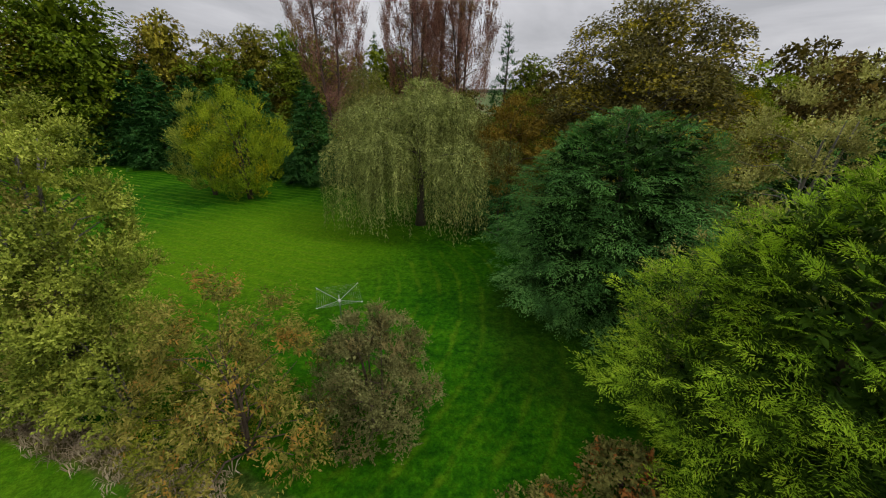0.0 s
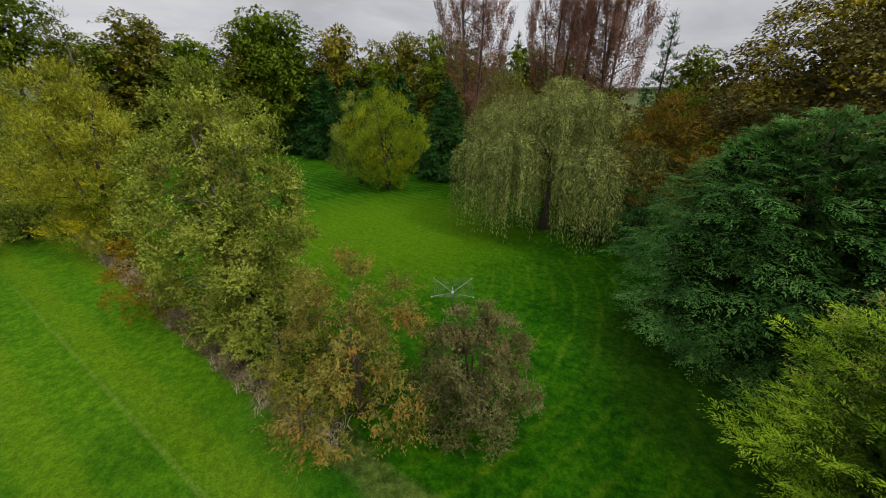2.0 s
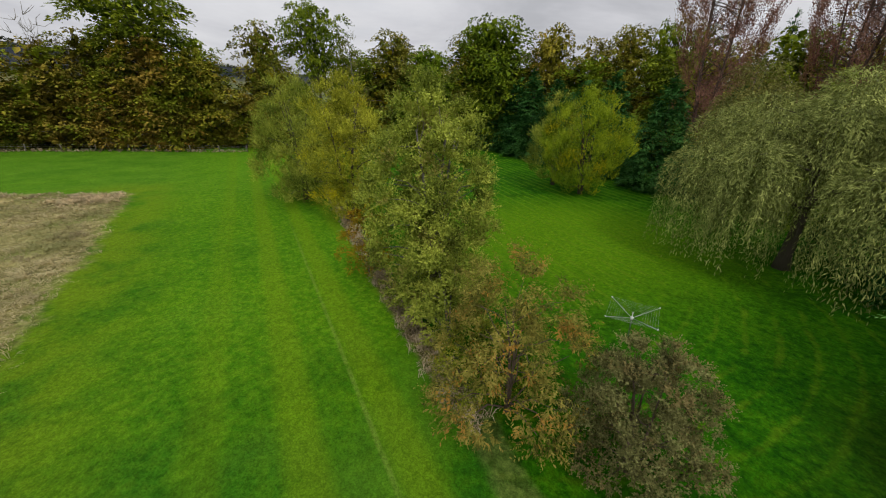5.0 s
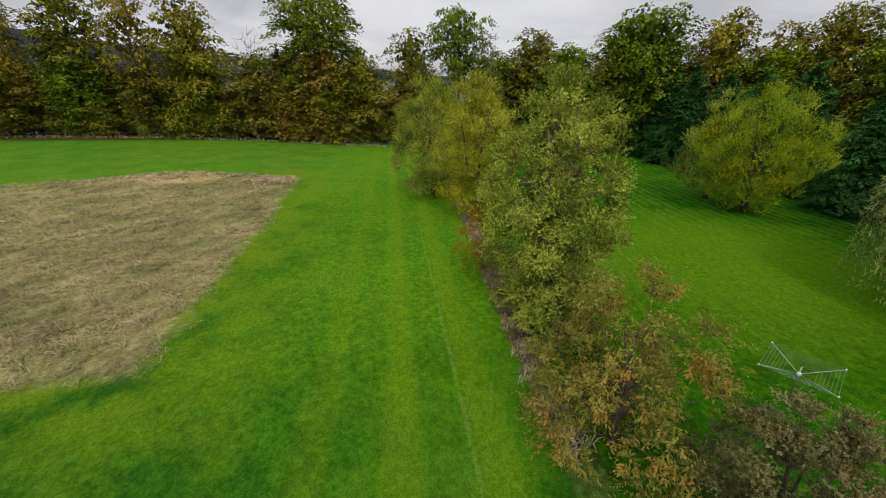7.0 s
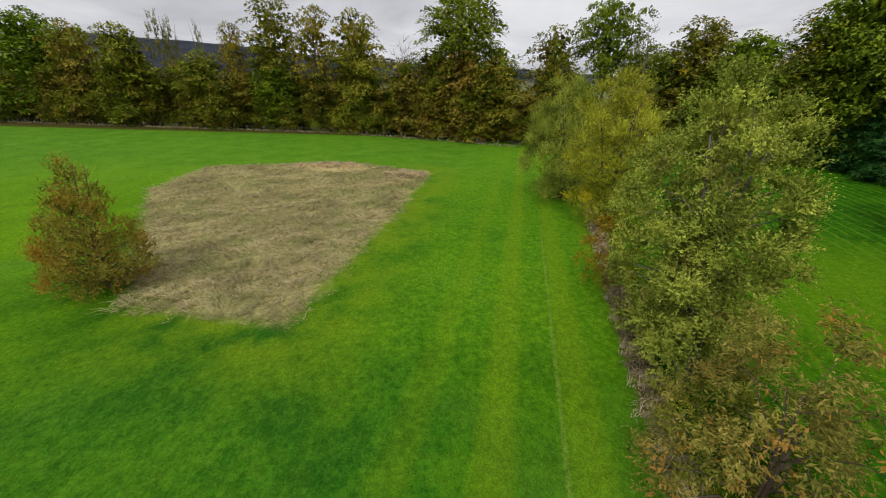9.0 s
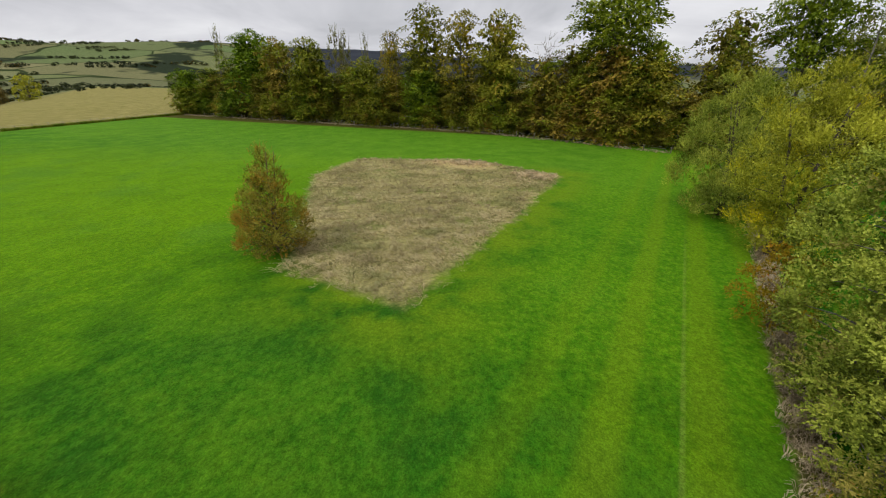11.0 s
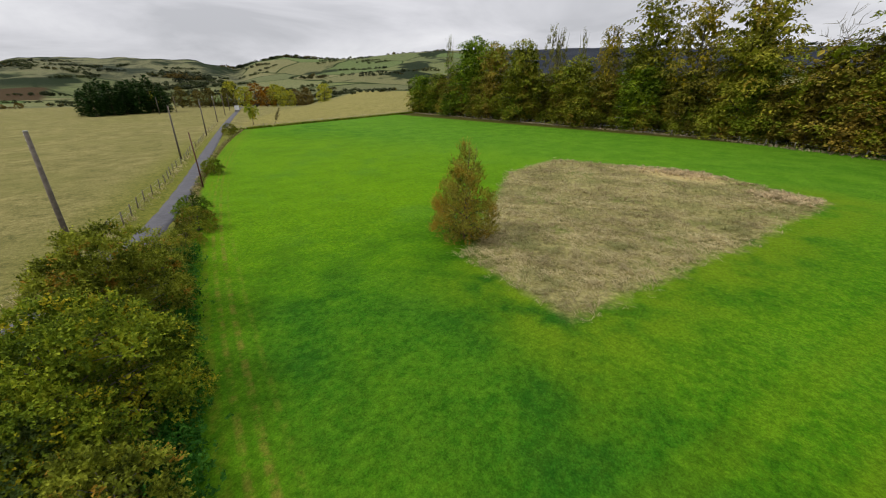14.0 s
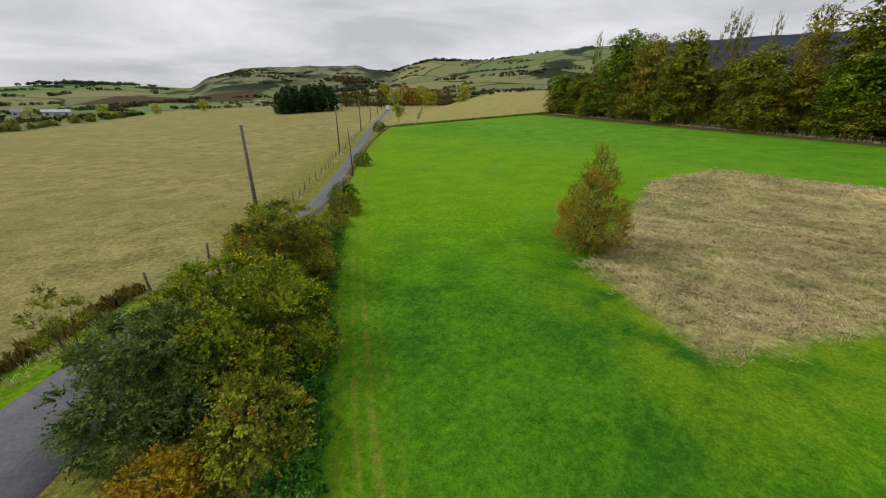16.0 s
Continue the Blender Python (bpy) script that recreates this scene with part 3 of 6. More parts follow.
def sprays(rng, P, D, length, n, leaf, wide, spread=45, droop=0.15, flat=0.0, jitter=0.35, hang=0.0, N=None):
    """Leaves set along short twigs that start at P and head for D. Each leaf is a folded lozenge."""
    M = len(P)
    L = np.reshape(length, (-1, 1, 1)) * rng.uniform(0.6, 1.25, (M, 1, 1))
    s = (np.linspace(0.08, 1.0, n)[None, :] + rng.uniform(-0.5, 0.5, (M, n)) / n)[:, :, None]
    down = np.array([0, 0, -1.0])
    D = unit(D)
    axis = P[:, None] + D[:, None] * L * s + down * droop * L * s * s
    T = unit(D[:, None] + down * 2 * droop * s)
    N = np.broadcast_to(np.array([0.02, 0.01, 1.0]), D.shape) if N is None else N
    side = unit(np.cross(T, N[:, None]))
    up = np.cross(side, T)
    if flat < 1:
        roll = rng.uniform(0, 2 * math.pi, (M, n, 1)) * (1 - flat)
        side = np.cos(roll) * side + np.sin(roll) * up
    sign = np.where(np.arange(n) % 2 == 0, 1.0, -1.0)[None, :, None]
    a = radians(spread)
    d = T * math.cos(a) + side * sign * math.sin(a) + rng.normal(0, jitter, (M, n, 3)) + down * hang
    d = unit(d)
    size = leaf * rng.uniform(0.6, 1.3, (M, n, 1)) * (1.15 - 0.5 * s)
    face = N[:, None] * 0.6 + np.array([0, 0, 0.5]) + rng.normal(0, 0.38 * (1.1 - flat), (M, n, 3)) + up * flat * 0.5
    q = unit(np.cross(d, face))
    fold = np.cross(q, d) * size * wide / leaf * 0.25
    tip = axis + d * size
    midp = axis + d * size * 0.5
    half = q * size * (wide / leaf) * 0.5
    V = np.stack([axis, midp + half + fold, tip, midp - half + fold], axis=2).reshape(-1, 3)
    F = np.arange(len(V), dtype=np.int32).reshape(-1, 4)
    return V, F


PROFILE = {
    "round": lambda h: np.sqrt(np.clip(1 - (2 * h - 1) ** 2, 0, 1)),
    "dome": lambda h: np.sqrt(np.clip(1 - h ** 2.2, 0, 1)) * (0.8 + 0.2 * np.minimum(1, h * 5)),
    "cone": lambda h: np.clip(1 - h, 0, 1) ** 0.8 * np.minimum(1, 0.75 + h * 3),
    "egg": lambda h: np.clip(1 - h ** 1.9, 0, 1) ** 0.75 * (0.72 + 0.28 * np.minimum(1, h * 3)),
    "pear": lambda h: np.clip(np.sin(np.clip(h * 0.88 + 0.12, 0, 1) * math.pi), 0, 1) ** 0.55,
    "vase": lambda h: (0.35 + 0.65 * h) * np.clip(1.02 - h ** 7, 0, 1),
    "broad": lambda h: np.interp(h, [0, 0.12, 0.35, 0.6, 0.8, 0.92, 1.0], [0.62, 0.9, 1.0, 0.97, 0.8, 0.55, 0.2]),
    "umbrella": lambda h: np.interp(h, [0, 0.2, 0.5, 0.75, 0.92, 1.0], [0.3, 0.75, 1.0, 1.0, 0.78, 0.35]),
    "spire": lambda h: np.interp(h, [0, 0.08, 0.24, 0.40, 0.58, 0.8, 1.0], [0.6, 0.95, 1.0, 0.90, 0.62, 0.38, 0.10]),
    "column": lambda h: np.clip(np.sin((h * 0.85 + 0.12) * math.pi), 0, 1) ** 0.7,
}


def lobes(rng, height, radius, base, profile, count, size):
    """Round masses that together make up a crown with an uneven outline."""
    grid = np.linspace(0.02, 0.97, 60)
    cdf = np.cumsum(PROFILE[profile](grid) + 0.06)
    h = np.interp((np.arange(count) + rng.uniform(0.1, 0.9, count)) / count * cdf[-1], cdf, grid)
    R = size * radius * rng.uniform(0.7, 1.3, count) * (0.55 + 0.45 * PROFILE[profile](h))
    th = np.arange(count) * 2.39996 + rng.uniform(-0.35, 0.35, count)
    deep = np.where(rng.uniform(0, 1, count) < 0.25, rng.uniform(0.1, 0.6, count), rng.uniform(0.8, 1.06, count))
    out = np.maximum(PROFILE[profile](h) * radius - R * 0.75, 0) * deep
    c = np.stack([np.cos(th) * out, np.sin(th) * out, base + h * (height - base) - R * 0.8 * h], 1)
    return c, R


def crown(rng, c, R, count, lift=0.3, out=0.7, inner=0.25, squash=1.0, plume=0.0):
    """Starting points and headings of twigs over the lobes; a share fills the inside."""
    k = rng.choice(len(c), count, p=R ** 2 / (R ** 2).sum())
    mid = c.mean(0)
    v = unit(rng.normal(0, 1, (count, 3)))
    away = unit((c[k] - mid) * np.array([1, 1, 0.6]))
    v = unit(v + away * out + np.array([0, 0, lift]))
    depth = np.where(rng.uniform(0, 1, count) < inner, rng.uniform(0.2, 0.75, count), rng.uniform(0.78, 1.06, count))
    P = c[k] + v * (R[k] * depth)[:, None] * np.array([1, 1, squash])
    head = unit(unit((c - mid) * np.array([1, 1, 0.5])) + rng.normal(0, 0.3, c.shape) + np.array([0, 0, 0.25]))[k]
    if plume:
        P = P + head * (np.einsum("ij,ij->i", v, head) * R[k] * plume)[:, None]
    return P, v, head


def limbs(rng, height, base, c, trunk_r, share=0.6, lean=(0, 0), stems=1, top=0.8):
    """Trunk and limbs: one or several stems, with branches that reach into the lobes."""
    trunk, arms = [], []
    for s in range(stems):
        a = rng.uniform(0, 6.28)
        spread = 0.0 if stems == 1 else 0.10 * height
        zs = np.linspace(0, 1, 8)
        px = lean[0] * zs + np.cos(a) * spread * zs ** 1.3 + 0.018 * height * np.sin(zs * 5 + a) * zs + (0 if stems == 1 else np.cos(a) * trunk_r)
        py = lean[1] * zs + np.sin(a) * spread * zs ** 1.3 + 0.018 * height * np.cos(zs * 4 + a) * zs + (0 if stems == 1 else np.sin(a) * trunk_r)
        pts = np.stack([px, py, zs * height * top - 0.15], 1)
        rad = trunk_r * (1 - zs) ** 0.8 + 0.12 * trunk_r
        rad[0] *= 1.35
        trunk.append(tube(pts, rad, 8))
        for i in range(s, len(c), stems):
            if rng.uniform() > share:
                continue
            q = c[i]
            h0 = np.clip((q[2] - rng.uniform(0.25, 0.6) * np.hypot(q[0], q[1])) / (height * top), 0.08, 0.93)
            j = h0 * 7
            st = np.array([np.interp(j, np.arange(8), pts[:, k]) for k in range(3)])
            u = np.linspace(0, 1, 5)[:, None]
            bend = st + (q - st) * u + np.array([0, 0, 1.0]) * 0.12 * np.linalg.norm(q - st) * np.sin(u * math.pi) + rng.normal(0, 0.03 * np.linalg.norm(q - st), (5, 3)) * np.sin(u * math.pi)
            r0 = np.interp(j, np.arange(8), rad) * 0.5
            arms.append(tube(bend, np.linspace(r0, 0.15 * r0 + 0.006, 5), 5))
    return trunk, arms


def tree(name, at, label, category, leaf_mat, bark, height, radius, base, profile, seed, nl=16, size=0.34, count=1500, n=10, length=0.6, leaf=0.12, wide=0.06,
         spread=45, droop=0.15, flat=0.0, jitter=0.35, hang=0.0, lift=0.85, out=0.7, inner=0.12, up=0.0, trunk_r=0.15, share=0.6, stems=1, top=0.8, lean=(0, 0), group="", squash=0.7, turn=0.0, tang=0.5, plume=0.0, fill=0, heart=0.86, core=0.6):
    """A tree or shrub: trunk, branches and a crown of single leaves."""
    rng = np.random.default_rng(seed)
    root = new(name)
    root.location = (at[0], at[1], ground_z(*at) - 0.03)
    root.rotation_euler[2] = turn
    tagged(root, label, category, group)
    c, R = lobes(rng, height, radius, base, profile, int(nl * 1.6), size * 0.86)
    c[:, 0] += lean[0] * c[:, 2] / height
    c[:, 1] += lean[1] * c[:, 2] / height
    tvs, av = limbs(rng, height, base, c, trunk_r, share * 0.55, lean, stems, top)
    for tv in tvs:
        part("trunk", mesh_of("trunk", *tv, bark, True), root)
    if av and math.hypot(*at) > 60:
        part("branchwork", mesh_of("branchwork", *joined(av), bark, True), root, kind="stuff")
    else:
        for v, f in av:
            part("branch", mesh_of("branch", v, f, bark, True), root)
    P, D, head = crown(rng, c, R, count, lift, out, inner, squash, plume)
    ok = P[:, 2] > 0.12
    P, N, head = P[ok], D[ok], head[ok]
    along = unit(np.cross(N, rng.normal(0, 1, N.shape)))
    D = unit(N * (1 - tang) + along * tang * (1 - 0.5 * min(plume, 1)) + head * plume * 1.1 + np.array([0, 0, up]))
    V, F = sprays(rng, P, D, length, n, leaf, wide, spread, droop, flat, jitter, hang, unit(N + np.array([0, 0, 0.35])))
    if fill:
        grid = np.linspace(0.03, heart, 60)
        cdf = np.cumsum(PROFILE[profile](grid))
        hh = np.interp(rng.uniform(0, cdf[-1], fill), cdf, grid)
        tt = rng.uniform(0, 6.283, fill)
        oo = np.stack([np.cos(tt), np.sin(tt), np.zeros(fill)], 1)
        q = oo * (PROFILE[profile](hh) * radius * rng.uniform(0.15, core, fill))[:, None] + np.array([0, 0, 1.0]) * (base + hh * (height - base))[:, None]
        q[:, :2] += np.array(lean) * (q[:, 2:] / height)
        V, F = joined([(V, F), sprays(rng, q, oo + rng.normal(0, 0.6, q.shape), length, n, leaf * 1.15, wide * 1.25, 50, 0.1, 0.0, 0.4, 0.0, unit(oo + np.array([0, 0, 0.3])))])
    V[:, 2] = np.maximum(V[:, 2], 0.04)
    part("crown", mesh_of("crown", V, F, leaf_mat), root)
    return root


def conifer(name, at, label, leaf_inner, leaf_tip, bark, height, radius, profile, seed, fronds=900, shoots=9, n=6, reach=1.3, leaf=0.13, wide=0.045,
            tilt=0.15, droop=0.12, rough=0.16, trunk_r=0.3, base=0.1, group="", inner=0.15, tip_share=0.45, spread=22, fill=1800, lean=0.35, twist=0.22):
    """A conifer built of flat fans: each has an axis, side shoots on both hands and small scales along them."""
    rng = np.random.default_rng(seed)
    root = tagged(new(name), label, "tree", group)
    root.location = (at[0], at[1], ground_z(*at) - 0.03)
    zs = np.linspace(0, 1, 8)
    part("trunk", mesh_of("trunk", *tube(np.stack([0.01 * height * np.sin(zs * 5), 0.01 * height * np.cos(zs * 4), zs * height * 0.95 - 0.15], 1), trunk_r * (1 - zs) ** 0.8 + 0.03, 8), bark, True), root)
    grid = np.linspace(0.0, 0.985, 80)
    cdf = np.cumsum(PROFILE[profile](grid) + 0.05)
    k = np.arange(fronds)
    h = np.interp((k + rng.uniform(0, 1, fronds)) / fronds * cdf[-1], cdf, grid)
    th = k * 2.39996 + rng.normal(0, 0.25, fronds)
    p1, p2, p3 = rng.uniform(0, 6.28, 3)
    lump = np.sin(th * 3 + h * 9 + p1) * 0.5 + np.sin(th * 5 - h * 17 + p2) * 0.35 + np.sin(th * 9 + h * 31 + p3) * 0.3
    r = PROFILE[profile](h) * radius * (1 + rough * lump) + rng.normal(0, 0.05 * radius, fronds)
    r = np.where(rng.uniform(0, 1, fronds) < inner, r * rng.uniform(0.5, 0.85, fronds), np.maximum(r, 0.15))
    o = np.stack([np.cos(th), np.sin(th), np.zeros(fronds)], 1)
    tip = o * r[:, None] + np.array([0, 0, 1.0]) * (base + h * (height - base))[:, None]
    rise = tilt + 0.75 * np.clip(h - 0.6, 0, 1) * 2 + rng.normal(0, 0.16, fronds)
    turn = unit(o + np.stack([-o[:, 1], o[:, 0], o[:, 2]], 1) * rng.normal(0, 0.45, (fronds, 1)))
    a = unit(turn + np.array([0, 0, 1.0]) * rise[:, None])
    length = reach * rng.uniform(0.7, 1.2, fronds) * np.clip(0.5 + 0.6 * PROFILE[profile](h), 0.4, 1.1)
    start = tip - a * length[:, None]
    b = unit(np.cross(a, np.array([0, 0, 1.0]) + o * lean + rng.normal(0, twist, (fronds, 3))))
    face = np.cross(b, a)
    s = np.linspace(0.12, 1.0, shoots)
    P, D, N, L, S = [], [], [], [], []
    for j, u in enumerate(s):
        for side in ((1.0, -1.0) if u < 0.99 else (0.0,)):
            p = start + a * (length * u)[:, None] - np.array([0, 0, 1.0]) * (droop * length * u * u)[:, None]
            P.append(p)
            D.append(unit(a * 0.8 + b * side * 0.75 - np.array([0, 0, 1.0]) * (droop * 1.4 * u) + rng.normal(0, 0.1, p.shape)))
            N.append(face)
            L.append(length * (0.52 - 0.34 * u if side else 0.26))
            S.append(np.full(fronds, u))
    P, D, N, L, S = (np.concatenate(q) for q in (P, D, N, L, S))
    for nm, ok, mat in (("old_foliage", S < tip_share, leaf_inner), ("foliage", S >= tip_share, leaf_tip)):
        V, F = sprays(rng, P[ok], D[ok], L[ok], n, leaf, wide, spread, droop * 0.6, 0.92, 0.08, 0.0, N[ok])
        # extra sprays deep inside, in the inner colour, back the gaps between fans
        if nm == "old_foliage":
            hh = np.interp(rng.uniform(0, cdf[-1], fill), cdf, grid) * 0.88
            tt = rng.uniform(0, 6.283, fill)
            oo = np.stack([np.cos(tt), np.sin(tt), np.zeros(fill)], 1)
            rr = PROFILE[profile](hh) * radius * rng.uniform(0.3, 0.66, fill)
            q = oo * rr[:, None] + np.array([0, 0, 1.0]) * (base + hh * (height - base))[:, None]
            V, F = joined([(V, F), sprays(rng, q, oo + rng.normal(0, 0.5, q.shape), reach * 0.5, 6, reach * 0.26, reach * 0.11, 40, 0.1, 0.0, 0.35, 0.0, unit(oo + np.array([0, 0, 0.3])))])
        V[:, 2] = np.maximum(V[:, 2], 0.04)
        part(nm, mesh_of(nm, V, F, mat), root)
    return root


def lozenges(rng, base, d, face, size, ratio):
    """Folded leaf quads from their stalk ends, headings, upper sides and lengths."""
    d = unit(d)
    q = unit(np.cross(d, face))
    fold = np.cross(q, d) * size * ratio * 0.22
    half = q * size * ratio * 0.5
    V = np.stack([base, base + d * size * 0.5 + half + fold, base + d * size, base + d * size * 0.5 - half + fold], axis=1).reshape(-1, 3)
    return V, np.arange(len(V), dtype=np.int32).reshape(-1, 4)


def pad_tree(name, at, label, leaf_mat, bark, height, radius, base, profile, seed, pads=80, pad=1.7, per=110, leaf=0.42, flat=0.32, trunk_r=0.45, share=0.6, core=500,
             sag=0.32, deep=0.28, group="", stems=1, top=0.85, category="tree"):
    """A broadleaf tree whose foliage lies in many flattened layers along the boughs, with shade and gaps between them."""
    rng = np.random.default_rng(seed)
    root = tagged(new(name), label, category, group)
    root.location = (at[0], at[1], ground_z(*at) - 0.05)
    grid = np.linspace(0.0, 0.98, 80)
    cdf = np.cumsum(PROFILE[profile](grid) + 0.05)
    h = np.interp((np.arange(pads) + rng.uniform(0, 1, pads)) / pads * cdf[-1], cdf, grid)
    th = np.arange(pads) * 2.39996 + rng.normal(0, 0.4, pads)
    p1, p2 = rng.uniform(0, 6.28, 2)
    lump = 1 + 0.16 * np.sin(th * 2 + h * 6 + p1) + 0.12 * np.sin(th * 4 - h * 11 + p2)
    r = pad * rng.uniform(0.6, 1.3, pads) * (0.7 + 0.3 * PROFILE[profile](h))
    edge = np.where(rng.uniform(0, 1, pads) < deep, rng.uniform(0.15, 0.7, pads), rng.uniform(0.78, 1.08, pads))
    out = np.maximum((0.12 + 0.88 * PROFILE[profile](h)) * radius * lump * edge - r * 0.4, 0)
    c = np.stack([np.cos(th) * out, np.sin(th) * out, base + h * (height - base) - 0.3 * r], 1)
    trunk, arms = limbs(rng, height, base, c[::2], trunk_r, share, (0, 0), stems, top)
    for tv in trunk:
        part("trunk", mesh_of("trunk", *tv, bark, True), root)
    if arms:
        part("branchwork", mesh_of("branchwork", *joined(arms), bark, True), root, kind="stuff")
    k = np.repeat(np.arange(pads), np.maximum((per * (r / pad) ** 1.6).astype(int), 12))
    m = len(k)
    a, u = rng.uniform(0, 6.283, m), np.sqrt(rng.uniform(0, 1, m))
    ragged = 1 + 0.25 * np.sin(3 * a + k * 1.7) + 0.18 * np.sin(7 * a + k * 3.1)
    o = np.stack([np.cos(a), np.sin(a), np.zeros(m)], 1)
    away = np.stack([np.cos(th), np.sin(th), np.zeros(pads)], 1)[k]
    P = c[k] + o * (u * r[k] * ragged)[:, None]
    P[:, 2] += r[k] * (flat * np.sqrt(1 - u * u * 0.98) * rng.uniform(-0.25, 1.0, m) - sag * u * u) - 0.22 * np.einsum("ij,ij->i", o, away) * u * r[k]
    face = np.array([0, 0, 1.0]) + 0.4 * o * u[:, None] + 0.3 * away + rng.normal(0, 0.22, (m, 3))
    V, F = lozenges(rng, P, o + 0.5 * away - np.array([0, 0, 0.3]) + rng.normal(0, 0.5, (m, 3)), face, (leaf * rng.uniform(0.55, 1.35, m))[:, None], 0.74)
    if core:
        hh = np.interp(rng.uniform(0, cdf[-1], core), cdf, grid) * 0.9
        tt = rng.uniform(0, 6.283, core)
        oo = np.stack([np.cos(tt), np.sin(tt), np.zeros(core)], 1)
        q = oo * (PROFILE[profile](hh) * radius * rng.uniform(0.1, 0.6, core))[:, None] + np.array([0, 0, 1.0]) * (base + hh * (height - base))[:, None]
        V, F = joined([(V, F), lozenges(rng, q, oo + rng.normal(0, 0.7, q.shape), np.array([0, 0, 1.0]) + rng.normal(0, 0.7, q.shape), leaf * 2.2 * rng.uniform(0.7, 1.3, (core, 1)), 0.8)])
    V[:, 2] = np.maximum(V[:, 2], 0.04)
    part("crown", mesh_of("crown", V, F, leaf_mat), root)
    return root


def weeping_tree(name, at, label, leaf_mat, bark, height, radius, seed, domes=15, strands=150, n=20, leaf=0.25, wide=0.26, trunk_r=0.35, spread=0.66, dome_r=0.34):
    """A weeping tree: bowed boughs end in domes, and curtains of leafy strands hang from each."""
    rng = np.random.default_rng(seed)
    root = tagged(new(name), label, "tree")
    root.location = (at[0], at[1], ground_z(*at) - 0.03)
    th = np.arange(domes) * 2.39996 + rng.normal(0, 0.25, domes)
    out = radius * spread * np.sqrt((np.arange(domes) + 0.15) / domes) * rng.uniform(0.85, 1.15, domes)
    r = dome_r * radius * rng.uniform(0.7, 1.2, domes)
    z = height * (1 - 0.42 * (out / radius / spread) ** 1.7) + rng.normal(0, 0.08 * height, domes) * (out > 0.2 * radius)
    z = np.minimum(z, height)
    c = np.stack([np.cos(th) * out, np.sin(th) * out, z - 0.25 * r], 1)
    trunk, arms = limbs(rng, height, 1.5, c, trunk_r, 1.0, (0, 0), 1, 0.75)
    part("trunk", mesh_of("trunk", *trunk[0], bark, True), root)
    for v, f in arms:
        part("branch", mesh_of("branch", v, f, bark, True), root)
    k = np.repeat(np.arange(domes), strands)
    m = len(k)
    a, u = rng.uniform(0, 6.283, m), np.sqrt(rng.uniform(0, 1, m))
    o = np.stack([np.cos(a), np.sin(a), np.zeros(m)], 1)
    S = c[k] + o * (u * r[k])[:, None]
    S[:, 2] += r[k] * (0.75 * np.sqrt(1 - 0.97 * u * u) - 0.35)
    clump = 0.6 + 0.4 * np.sin(a * 4 + k * 2.1)
    drop = np.minimum(S[:, 2] - rng.uniform(0.5, 2.4, m), rng.uniform(1.5, 3.2, m) + (1.2 + 0.5 * height * clump) * (0.62 + 0.38 * u))
    s = (np.arange(n)[None] + rng.uniform(0, 1, (m, n))) / n
    P = S[:, None] + o[:, None] * (0.16 * r[k])[:, None, None] * (1 - np.exp(-3 * s))[..., None] + rng.normal(0, 0.035, (m, n, 3))
    P[..., 2] += 0.35 * s * (1 - s) - drop[:, None] * s ** 1.25
    d = o[:, None] * (0.9 * (1 - s) ** 2)[..., None] - np.array([0, 0, 1.0]) * (0.15 + s)[..., None] + rng.normal(0, 0.42, (m, n, 3))
    face = o[:, None] * 0.8 + np.array([0, 0, 0.7]) + rng.normal(0, 0.4, (m, n, 3))
    V, F = lozenges(rng, P.reshape(-1, 3), d.reshape(-1, 3), face.reshape(-1, 3), leaf * rng.uniform(0.6, 1.3, (m * n, 1)), wide)
    V[:, 2] = np.maximum(V[:, 2], 0.1)
    part("crown", mesh_of("crown", V, F, leaf_mat), root)
    return root


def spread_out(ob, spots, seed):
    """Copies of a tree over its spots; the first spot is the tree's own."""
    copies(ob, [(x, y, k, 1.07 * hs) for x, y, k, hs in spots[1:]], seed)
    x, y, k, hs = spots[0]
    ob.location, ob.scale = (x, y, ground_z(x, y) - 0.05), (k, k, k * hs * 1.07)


def copies(ob, spots, seed):
    rng = random.Random(seed)
    for x, y, s, *hs in spots:
        k = s * (hs[0] if hs else rng.uniform(0.92, 1.08))
        copy_thing(ob, pose(x, y, ground_z(x, y) - 0.05, 0, 0, rng.uniform(0, 360)) @ Matrix.Diagonal((s, s * rng.uniform(0.9, 1.1), k, 1)))


# ---- the ground ----
def polar_ground():
    radii = np.concatenate([[0.0], np.geomspace(1.2, 4200, 130)])
    az = np.linspace(0, 2 * math.pi, 480, endpoint=False)
    rr, aa = np.meshgrid(radii, az, indexing="ij")
    x, y = -rr * np.sin(aa), rr * np.cos(aa)
    z = near_height(x, y) + hill_height(x, y)
    rows, cols = rr.shape
    i, j = np.meshgrid(np.arange(rows - 1), np.arange(cols), indexing="ij")
    jj = (j + 1) % cols
    f = np.stack([i * cols + j, (i + 1) * cols + j, (i + 1) * cols + jj, i * cols + jj], -1).reshape(-1, 4)
    return mesh_of("ground", np.stack([x, y, z], -1).reshape(-1, 3), f, GROUND, True)


tagged(new("ground", polar_ground()), "mown green grass field and lawn running out to pasture and hills", "ground", kind="structure")

LANE = [(24, 16), (15.5, -0.5), (10.1, -12.7), (4.4, -25.0), (-1.1, -38.0), (-6.1, -55.0), (-10.9, -73.0), (-16.4, -93.0), (-24.3, -121.0), (-37.2, -165.0), (-52.2, -214.0), (-71, -275), (-100, -350)]


